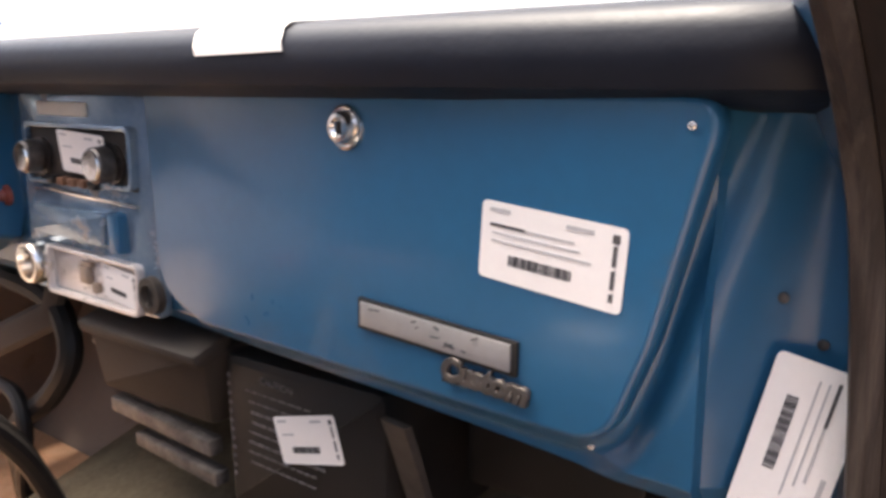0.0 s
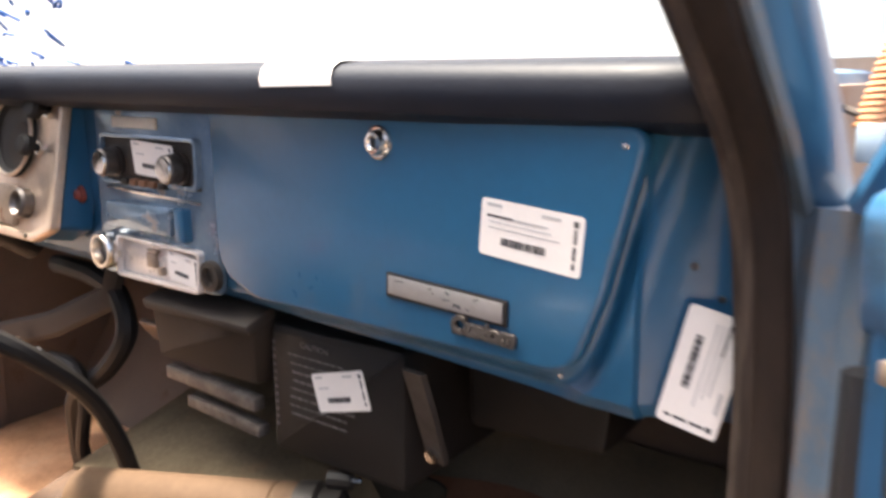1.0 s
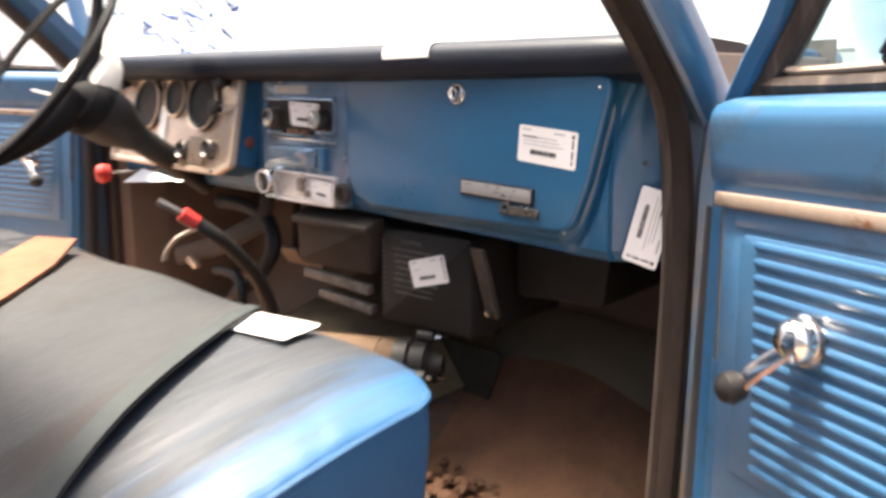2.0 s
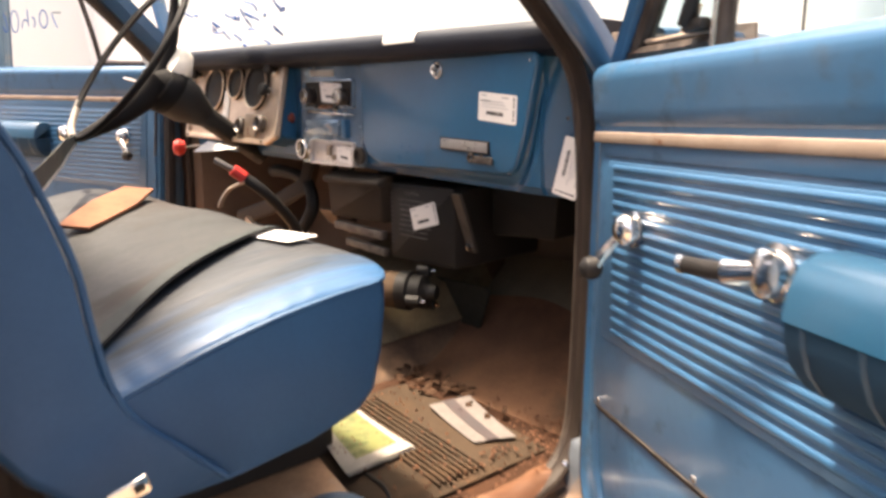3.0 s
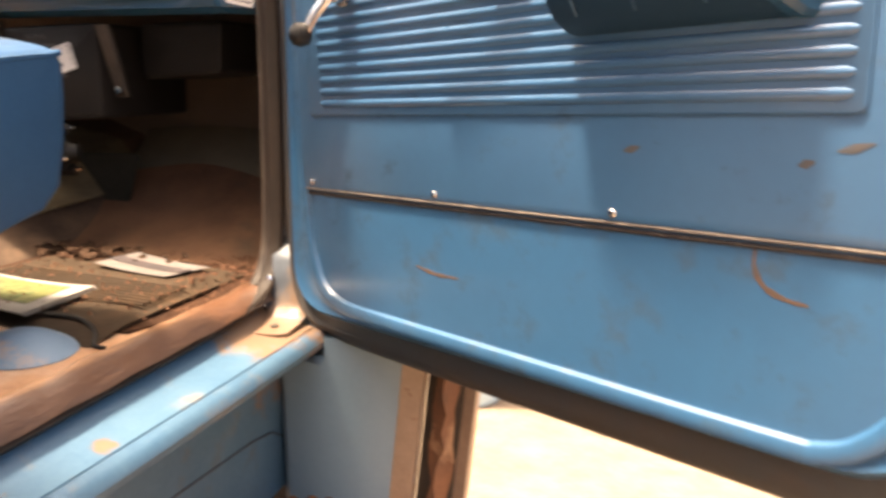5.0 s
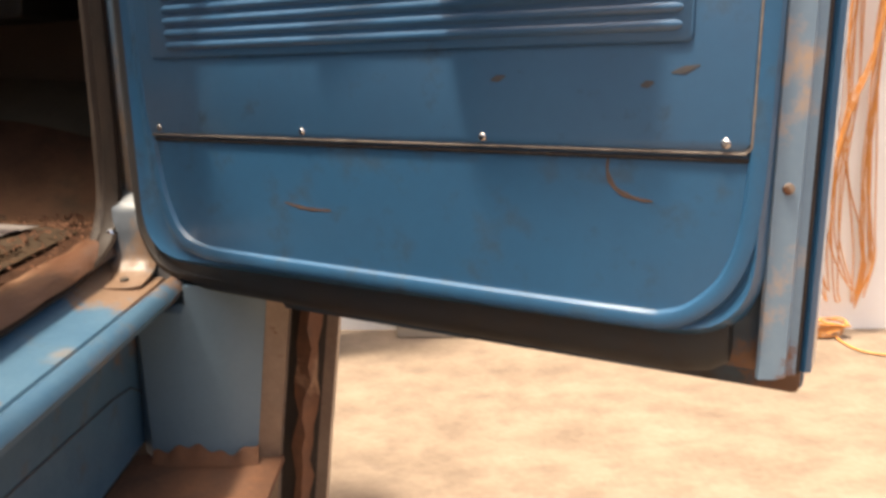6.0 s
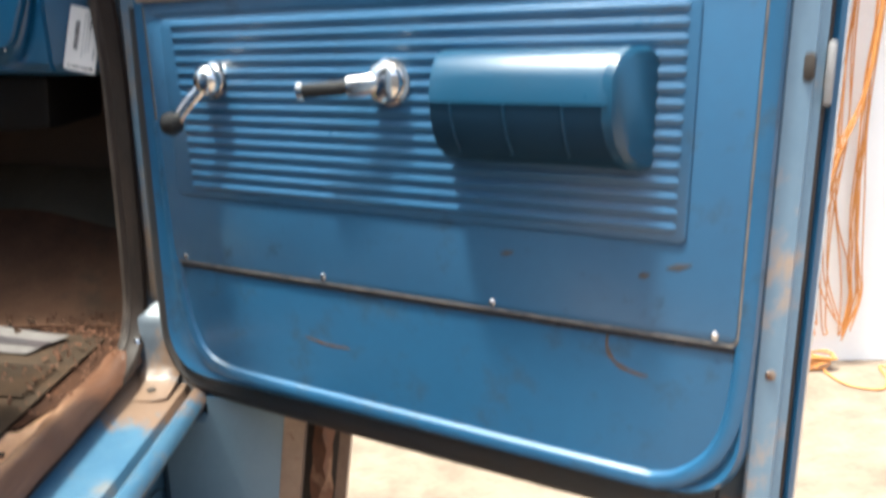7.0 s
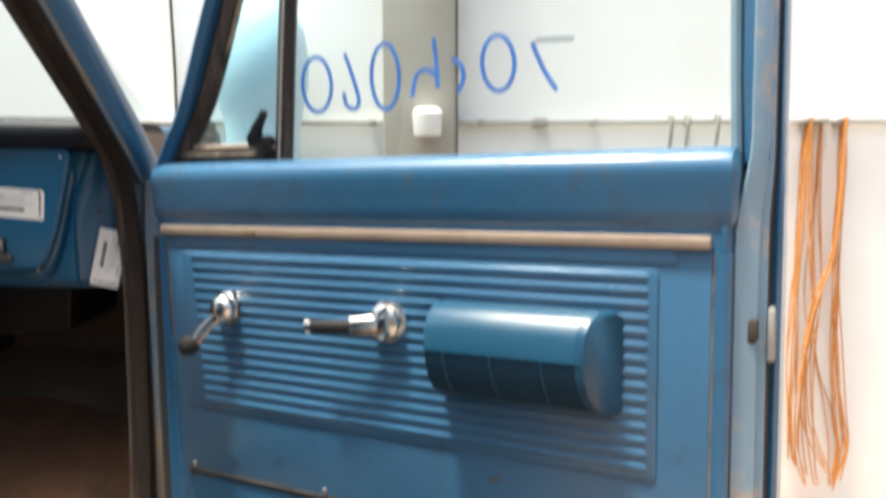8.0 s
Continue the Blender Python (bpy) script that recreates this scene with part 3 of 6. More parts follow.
    part("step_ledge", box(0.24, 0.95, 0.012, (sx * 0.945, -0.56, 0.594), 0.003), M_rust, cab, "rust brown ledge below the sill")
    part("frame_rail", box(0.08, 2.6, 0.15, (sx * 0.40, -0.2, 0.545), 0.01), M_dark, cab)
    part("cab_mount", box(0.10, 0.12, 0.32, (sx * 0.40, -0.2, 0.775), 0.01), M_dark, cab)
    for y in (-1.2, 0.8):
        part("support_block", box(0.24, 0.24, 0.47, (sx * 0.40, y, 0.235), 0.01), M_dark, cab)

# the foot of the hinge pillar runs out onto the sill in a soft curve
FOOT = [(-0.118, 0.8945), (-0.085, 0.897), (-0.060, 0.903), (-0.044, 0.917), (-0.036, 0.940), (-0.030, 0.965), (-0.018, 0.992), (0.018, 1.015)]


def pillar_foot(s, t):
    i = min(int(t * 7), 6)
    f = t * 7 - i
    y, z = [FOOT[i][k] * (1 - f) + FOOT[i + 1][k] * f for k in (0, 1)]
    return Vector((0.796 + 0.078 * s, y + 0.012 * (2 * s - 1) ** 4, z))


part("pillar_foot", sheet(pillar_foot, 12, 21, 0.004), M_hinge, cab, "pale pillar foot worn down to tan primer")
part("foot_hole", lathe([(0, 0.007), (0.002, 0.006), (0.0022, 0.0)], (0.843, -0.089, 0.898), (0, -0.1, 1), 10), M_dark, cab)

# lower cowl side: the front wing has been taken off here
part("cowl_panel", loft([[Vector((x, y, z)) for x, y in ((0.838 + k, -0.075), (0.86 + 0.85 * k, -0.10), (0.93 + 0.1 * k, -0.112), (1.0, -0.105), (xr, -0.092), (xr, -0.07), (0.93 + 0.1 * k, -0.085), (0.845 + k, -0.055))] for z, xr, k in ((0.60, 1.028, 0.0), (0.75, 1.045, 0.0), (0.852, 1.056, 0.0), (0.864, 1.058, 0.082), (0.895, 1.062, 0.088))]), M_pale, cab, "pale blue lower cowl side panel")
part("cowl_flange", loft([[Vector((xr + x, y, z)) for x, y in ((0.0, -0.094), (0.034, -0.090), (0.036, -0.075), (0.004, -0.07))] for z, xr in ((0.42, 1.006), (0.60, 1.024), (0.90, 1.060), (0.95, 1.064))]), M_strip, cab, "bare tarnished flange")
part("panel_rust", sheet(lambda s, t: Vector((0.862 + 0.168 * s, -0.1135 + 0.010 * max(0.0, s - 0.75) / 0.25 + 0.008 * max(0.0, 0.2 - s) / 0.2 - 0.012 * (1 - t), 0.601 + (0.018 + 0.014 * math.sin(3 + 4.5 * s) ** 2 + 0.004 * math.sin(31 * s)) * t)), 40, 4, 0.002), M_rust, cab, "rust creeping up the foot of the panel")
rnd = random.Random(4)
part("torn_flange", loft([[Vector((xr + 0.05 + x + rnd.uniform(-0.006, 0.006), y + rnd.uniform(-0.005, 0.005), z)) for x, y in ((0.0, -0.06), (0.018, -0.075), (0.030, -0.05), (0.008, -0.03))] for z, xr in [(0.42 + 0.03 * i, 1.006 + 0.0033 * i) for i in range(18)]]), M_rust, cab, "rusty torn metal edge")
# dark sheet closing the opening between the flange strips
part("flange_backing", loft([[Vector((xr + x, y, z)) for x, y in ((0.03, -0.05), (0.098, -0.045), (0.098, -0.03), (0.03, -0.03))] for z, xr in ((0.42, 1.006), (0.60, 1.024), (0.94, 1.064))]), M_dark, cab, "dark backing sheet behind the torn flange")
part("flange_edge", loft([[Vector((xr + 0.088 + x, y, z)) for x, y in ((0.0, -0.045), (0.022, -0.05), (0.024, -0.03), (0.002, -0.02))] for z, xr in ((0.42, 1.004), (0.60, 1.022), (0.93, 1.060))]), M_strip, cab)

for sx in (1, -1):
    loop = [(-0.53, 2.14), (-0.36, 1.975), (-0.18, 1.80), (-0.055, 1.68), (0.008, 1.612), (0.030, 1.54), (0.034, 1.40), (0.026, 1.20), (0.014, 1.05), (-0.002, 0.985), (-0.042, 0.942), (-0.11, 0.924), (-0.22, 0.918),
            (-0.45, 0.918), (-0.70, 0.918), (-0.80, 0.93), (-0.835, 0.97), (-0.845, 1.05), (-0.845, 1.35), (-0.85, 1.65), (-0.87, 1.9), (-0.90, 2.10)]
    pts = smooth_path([(sx * (0.783 - 0.111 * max(0, min(z, 1.65) - 1.47) - max(0, z - 1.65) * 0.115), y, z) for y, z in loop], 5)
    seal = part("door_seal", sweep(pts, 0.0105, 8, flat=(1.0, 1.15), up=(1, 0, 0)), M_seal, cab, "cracked brown-black rubber door seal")
    lip = [p + Vector((sx * 0.0185, -0.006 if p.y > -0.3 else 0.004, 0)) for p in pts]
    part("seal_lip", sweep(lip, 0.0095, 8, flat=(1.5, 0.75), up=(1, 0, 0)), M_lip, seal)
ws = [Vector((-0.77, 0.27, 1.655)), Vector((0.77, 0.27, 1.655)), Vector((0.70, -0.55, 2.18)), Vector((-0.70, -0.55, 2.18))]


def screen(s, t, off=0.0):
    p = ws[0].lerp(ws[1], s).lerp(ws[3].lerp(ws[2], s), t) + Vector((0, 0.05 * math.sin(math.pi * s), 0))
    return p + Vector((0, -0.54, -0.84)) * off


w = part("windscreen", sheet(screen, 12, 6, 0.005), M_glass, cab, "clear windscreen glass with blue marker scribbles")
w.visible_shadow = False
# marker scribbles that cannot be read, low on the driver's side of the screen
rnd = random.Random(11)
for k in range(30):
    s0, t0 = rnd.uniform(0.03, 0.34), rnd.uniform(0.06, 0.30)
    a = [screen(s0 + rnd.uniform(-0.012, 0.012), t0 + rnd.uniform(-0.025, 0.025), 0.009) for _ in range(3)]
    part("scribble", sweep(smooth_path(a, 3), 0.0025, 5), M_marker, w)
part("screen_sticker", sheet(lambda s, t: screen(0.075 + 0.055 * s, 0.015 + 0.022 * t, 0.011), 2, 2, 0.001), mat("green_sticker", (0.05, 0.09, 0.05), rough=0.6), w)
# latch pillar: striker, bolt holes and crumbling seal
part("striker", box(0.016, 0.008, 0.022, (0.862, -0.863, 1.50), 0.003, rot=(0, 0, -20)), M_dark, cab, "small dark door striker")
for z, r in ((1.40, 0.010), (1.365, 0.011), (1.32, 0.009), (1.52, 0.012)):
    part("bolt_hole", lathe([(0, r), (0.004, r), (0.0045, r * 0.7)], (0.846, -0.858, z), (0.3, 1, 0), 12), M_dark, cab)

# ---- dashboard ----
DASH = Matrix.Translation((0, 0, 1.53)) @ pose(0, 0, 0, 0, 1.0, 0) @ Matrix.Translation((0, 0, -1.53))
dash = thing("dashboard", DASH, "blue painted steel dashboard with black padded top", "dashboard")


def dash_y(x):
    """Depth of the dash face across the cab."""
    def ease(a, b, f):
        f = min(max(f, 0), 1)
        return a + (b - a) * f * f * (3 - 2 * f)
    if x < -0.08:
        return 0.052
    if x < 0.70:
        return 0.052 - 0.036 * max(0.0, x - 0.14) / 0.56
    return 0.016 + ease(0, 0.040, (x - 0.677) / 0.075)


GROOVE = smooth_path([(0.714, 0, 1.640), (0.702, 0, 1.592), (0.687, 0, 1.537), (0.674, 0, 1.484), (0.660, 0, 1.445), (0.648, 0, 1.425), (0.629, 0, 1.412), (0.597, 0, 1.407), (0.49, 0, 1.406), (0.30, 0, 1.404)], 3)


def groove(x, z):
    """Depth of the channel pressed into the panel round the glove box door."""
    if x < 0.30:
        return 0.0
    p, best = Vector((x, 0, z)), 1.0
    for a, b in zip(GROOVE, GROOVE[1:]):
        f = max(0.0, min(1.0, (p - a).dot(b - a) / (b - a).length_squared))
        best = min(best, (p - a - (b - a) * f).length)
    return (0.0085 * math.exp(-(best / 0.0100) ** 2) - 0.002 * math.exp(-((best - 0.020) / 0.011) ** 2)) * min(1.0, (x - 0.30) / 0.15)


def dash_face(s, t):
    x = -0.785 + 1.065 * s / 0.25 if s < 0.25 else 0.28 + 0.502 * (s - 0.25) / 0.75
    y = dash_y(x) + 0.010
    k = [(0.012, 1.668), (0.0, 1.64), (0.0, 1.55), (0.0, 1.45), (0.002, 1.412), (0.012, 1.398), (0.05, 1.390), (0.12, 1.40)]
    i = min(int(t * 7), 6)
    f = t * 7 - i
    z = k[i][1] * (1 - f) + k[i + 1][1] * f
    return Vector((x, y + k[i][0] * (1 - f) + k[i + 1][0] * f + groove(x, z), z))


part("dash_panel", sheet(dash_face, 320, 210, 0.006), M_dash, dash)


def pad_section(x):
    y0 = 0.006 if x > -0.2 else -0.006
    e = 0.03 * max(0, (abs(x) - 0.70) / 0.07) ** 2
    return [Vector((x, y0 + e + py, z)) for py, z in ((0.06, 1.625), (0.012, 1.632), (-0.006, 1.640), (-0.011, 1.650), (-0.011, 1.668), (-0.006, 1.677), (0.003, 1.682), (0.03, 1.686), (0.20, 1.680), (0.28, 1.662), (0.28, 1.64))]


part("dash_pad", loft([pad_section(-0.775 + 1.545 * i / 48) for i in range(49)]), M_pad, dash, "black padded vinyl dash top")

GL = Matrix.Translation((0.14, 0.052, 0)) @ pose(0, 0, 0, 0, 0, math.degrees(math.atan2(-0.036, 0.56)))
gl_out = [(0.017, 1.637), (0.572, 1.639), (0.538, 1.50), (0.512, 1.431), (0.09, 1.417), (0.018, 1.44)]
glove = part("glove_box_door", slab(rounded(gl_out, [0.010, 0.022, 0.10, 0.040, 0.06, 0.05], 10), 0.02, 0.006, 4, GL @ Matrix.Translation((0, -0.008, 0))), M_dash, dash, "blue painted glove box door with worn patches and painted sheen")
lk = GL @ Matrix.Translation((0.300, -0.008, 1.611))
lock = part("lock", lathe([(0, 0.0165), (0.003, 0.016), (0.004, 0.0145), (0.0035, 0.012), (0.006, 0.0115), (0.010, 0.010), (0.0105, 0.007), (0.0085, 0.005), (0.0085, 0.0)], lk.translation, (-0.06, -1, 0), 28), M_chrome, glove, "chrome glove box lock")
part("key_slot", box(0.002, 0.002, 0.009, lk @ Vector((0, -0.0095, 0)), 0.0004), M_black, lock)
em = GL @ Matrix.Translation((0.380, -0.0085, 1.4745)) @ pose(0, 0, 0, 0, 1.0, 0)
emblem = part("emblem", box(0.143, 0.004, 0.024, (0, -0.001, 0), 0.0012), M_black, glove, "worn silver nameplate in a dark frame")
emblem.matrix_basis = em
part("plate", box(0.135, 0.002, 0.0185, (0, -0.0034, 0.0005), 0.0006), M_emblem, emblem, "scuffed silver plate")
rnd = random.Random(31)
for k in range(9):
    part("plate_scratch", box(rnd.uniform(0.003, 0.011), 0.0006, rnd.uniform(0.0008, 0.0022), (rnd.uniform(-0.055, 0.058), -0.0045, rnd.uniform(-0.006, 0.007)), 0, rot=(0, rnd.uniform(-25, 25), 0)), M_mark, emblem)
script = strip_text("Custom", 0.0215, em @ Matrix.Translation((0.046, -0.003, -0.0205)) @ pose(0, 0, 0, 90, 0, 0), M_darkchrome, "script", glove, "dark chrome script lettering")
script.data.extrude, script.data.bevel_depth, script.data.shear, script.data.offset = 0.0018, 0.0006, 0.18, 0.0009
part("script_bar", box(0.068, 0.002, 0.004, em @ Vector((0.046, -0.001, -0.0275)), 0.0006), M_black, glove)
for x, z, r in ((0.505, 1.432, 0.002), (0.553, 1.622, 0.0025)):
    part("rivet", lathe([(0, r), (0.002, r * 0.9), (0.003, 0.0)], GL @ Vector((x, -0.008, z)), (0, -1, 0), 10), M_chrome, glove)
for x, z in ((0.731, 1.528), (0.752, 1.503)):
    part("screw", lathe([(0, 0.0032), (0.0015, 0.003), (0.002, 0.0)], (x, dash_y(x) + 0.0095, z), (0, -1, 0), 10), M_darkchrome, dash)

# instrument cluster, its face leaning back
cluster = part("gauge_bezel", ring(rounded([(-0.688, 1.440), (-0.197, 1.440), (-0.146, 1.462), (-0.146, 1.648), (-0.688, 1.655)], 0.012, 4), rounded([(-0.675, 1.453), (-0.204, 1.453), (-0.159, 1.470), (-0.159, 1.636), (-0.675, 1.643)], 0.010, 4), 0.014, 0.003), M_alu, dash, "aged aluminium instrument bezel with empty gauges")
cluster.matrix_basis = Matrix.Translation((0, -0.012, 1.44)) @ pose(0, 0, 0, -12, 0, 0) @ Matrix.Translation((0, 0, -1.44))
part("cluster_housing", slab(rounded([(-0.684, 1.443), (-0.199, 1.443), (-0.150, 1.465), (-0.150, 1.645), (-0.684, 1.652)], 0.010, 4), 0.045, m=Matrix.Translation((0, 0.018, 0))), M_dash, cluster, "blue painted housing behind the bezel")
GAUGES = ((-0.532, 1.580, 0.056), (-0.404, 1.598, 0.040), (-0.287, 1.588, 0.055))
part("cluster_plate", slab(rounded([(-0.676, 1.452), (-0.203, 1.452), (-0.158, 1.469), (-0.158, 1.637), (-0.676, 1.644)], 0.010, 4), 0.006, m=Matrix.Translation((0, 0.010, 0))), M_alu, cluster)
for x, z, r in GAUGES:
    part("gauge", lathe([(0, r + 0.006), (0.007, r + 0.005), (0.008, r), (0.002, r - 0.006), (0.0015, 0.0)], (x, 0.0095, z), (0, -1, 0), 32), M_black, cluster, "empty dark gauge opening")
    part("gauge_rim", sweep([(x + (r + 0.003) * math.cos(a * math.pi / 16), 0.002, z + (r + 0.003) * math.sin(a * math.pi / 16)) for a in range(32)], 0.0032, 6, closed=True, up=(0, 1, 0)), M_alu, cluster)
    part("gauge_face", lathe([(0, r * 0.62), (0.0012, r * 0.60), (0.0014, 0.0)], (x + 0.3 * r, 0.008, z - 0.2 * r), (0, -1, 0), 20), M_dark, cluster)
for x, z in ((-0.467, 1.622), (-0.347, 1.622)):
    part("lamp_slot", box(0.007, 0.002, 0.016, (x, 0.0088, z), 0.0006), M_black, cluster)
for x, z, r in ((-0.340, 1.484, 0.022), (-0.236, 1.492, 0.022)):
    part("small_gauge", lathe([(0, r), (0.014, r), (0.018, r * 0.8), (0.010, r * 0.6), (0.010, 0.0)], (x, 0.010, z), (0, -1, 0), 20), M_darkchrome, cluster)
    part("small_gauge_hole", lathe([(0, r * 0.58), (0.001, r * 0.55), (0.0012, 0.0)], (x, -0.0005, z), (0, -1, 0), 16), M_dark, cluster)
part("gauge_housing", box(0.066, 0.010, 0.060, (-0.289, 0.006, 1.486), 0.004), M_strip, cluster, "dull brown housing between the small gauges")
for x, z in ((-0.198, 1.628), (-0.214, 1.575), (-0.644, 1.622), (-0.644, 1.562)):
    part("switch_knob", lathe([(0, 0.006), (0.016, 0.006), (0.017, 0.015), (0.027, 0.016), (0.032, 0.012), (0.033, 0.0)], (x, 0.010, z), (0.1, -1, 0.05), 16), M_black, cluster)
    part("switch_nut", lathe([(0, 0.011), (0.005, 0.010), (0.006, 0.0)], (x, 0.010, z), (0, -1, 0), 6), M_chrome, cluster)
part("speedo_strip", box(0.034, 0.003, 0.105, (-0.452, 0.0080, 1.525), 0.001), M_paper, cluster, "bare white strip between the gauges")
for x, z in ((-0.667, 1.648), (-0.167, 1.642), (-0.667, 1.447), (-0.212, 1.447)):
    part("screw", lathe([(0, 0.004), (0.002, 0.0036), (0.0026, 0.0)], (x, 0.0, z), (0, -1, 0), 10), M_dark, cluster)

# centre stack: radio, flap, lighter and tray
part("centre_plate", slab(rounded([(-0.118, 1.398), (0.150, 1.403), (0.153, 1.633), (-0.104, 1.633)], 0.012, 4), 0.012, 0.003, m=Matrix.Translation((0, 0.050, 0))), M_bezel, dash, "blue-grey shiny centre plate")
# cream colour stands in for the bright reflection on this metal strip
part("name_strip", box(0.100, 0.005, 0.015, (-0.006, 0.0485, 1.6125), 0.002), M_cream, dash, "shiny metal strip above the radio, its reflection painted cream")
radio = part("radio", ring(rounded([(-0.088, 1.5285), (0.128, 1.5345), (0.131, 1.5985), (-0.082, 1.5975)], 0.009, 4), rounded([(-0.081, 1.534), (0.122, 1.540), (0.125, 1.593), (-0.076, 1.592)], 0.006, 4), 0.012, 0.002, m=Matrix.Translation((0, 0.041, 0))), M_bezel, dash, "old radio in a shiny blue-grey frame")
part("radio_face", box(0.208, 0.006, 0.062, (0.023, 0.050, 1.564), 0.002), M_dark, radio)
for x in (-0.052, 0.092):
    kn = part("knob", lathe([(0, 0.020), (0.004, 0.021), (0.005, 0.010), (0.008, 0.010), (0.009, 0.019), (0.023, 0.018), (0.025, 0.016)], (x, 0.047, 1.560), (0, -1, 0), 22), M_darkchrome, radio, "dark radio knob with a chrome cap")
    part("cap", lathe([(0, 0.0155), (0.0025, 0.0145), (0.0032, 0.0)], (x, 0.0225, 1.560), (0, -1, 0), 20), M_chrome, kn)
for i in range(5):
    part("key", box(0.014, 0.012, 0.009, (-0.022 + i * 0.021, 0.041, 1.536), 0.002), M_black if i in (0, 4) else M_rust, radio)
part("chrome_bar", box(0.205, 0.006, 0.004, (0.024, 0.047, 1.521), 0.001, rot=(0, 1.2, 0)), M_chrome, dash)
part("ash_flap", slab(rounded([(-0.078, 1.472), (0.072, 1.472), (0.076, 1.508), (-0.072, 1.506)], 0.005, 4), 0.02, 0.004, m=Matrix.Translation((0, 0.036, 0))), M_bezel, dash, "blue-grey ashtray flap")
part("flap_side", box(0.020, 0.016, 0.042, (0.091, 0.045, 1.488), 0.003), M_dash, dash)
tray = part("tray", ring(rounded([(-0.068, 1.400), (0.118, 1.402), (0.124, 1.458), (-0.062, 1.459)], 0.008, 4), rounded([(-0.064, 1.4045), (0.113, 1.4065), (0.119, 1.4535), (-0.058, 1.4545)], 0.006, 4), 0.014, 0.001, m=Matrix.Translation((0, 0.041, 0))), M_tray, dash, "dull aluminium tray with scraps in it")
part("tray_back", box(0.176, 0.004, 0.048, (0.027, 0.0515, 1.430), 0.001), M_tray, tray)
part("contacts", join(box(0.018, 0.008, 0.020, (0.014, 0.0460, 1.432), 0.002), box(0.010, 0.008, 0.012, (0.034, 0.0460, 1.420), 0.002), box(0.022, 0.006, 0.005, (0.018, 0.0460, 1.445), 0.001)), M_strip, tray)
part("lighter_ring", lathe([(0, 0.026), (0.014, 0.026), (0.018, 0.0235), (0.018, 0.019), (0.002, 0.0165)], (-0.086, 0.046, 1.434), (0, -1, 0), 28), M_chrome, dash, "chrome lighter socket ring")
part("lighter_hole", lathe([(0, 0.0165), (0.002, 0.016), (0.0022, 0.0)], (-0.086, 0.046, 1.434), (0, -1, 0), 20), M_black, dash)
part("socket", lathe([(0, 0.020), (0.008, 0.019), (0.009, 0.012), (0.002, 0.011), (0.0021, 0.0)], (0.138, 0.050, 1.429), (0, -1, 0), 20), M_dark, dash)
part("red_lamp", lathe([(0, 0.013), (0.005, 0.012), (0.006, 0.008), (0.012, 0.006), (0.013, 0.0)], (-0.150, 0.046, 1.506), (0, -1, 0), 16), M_redlamp, dash, "small dull red warning lamp")


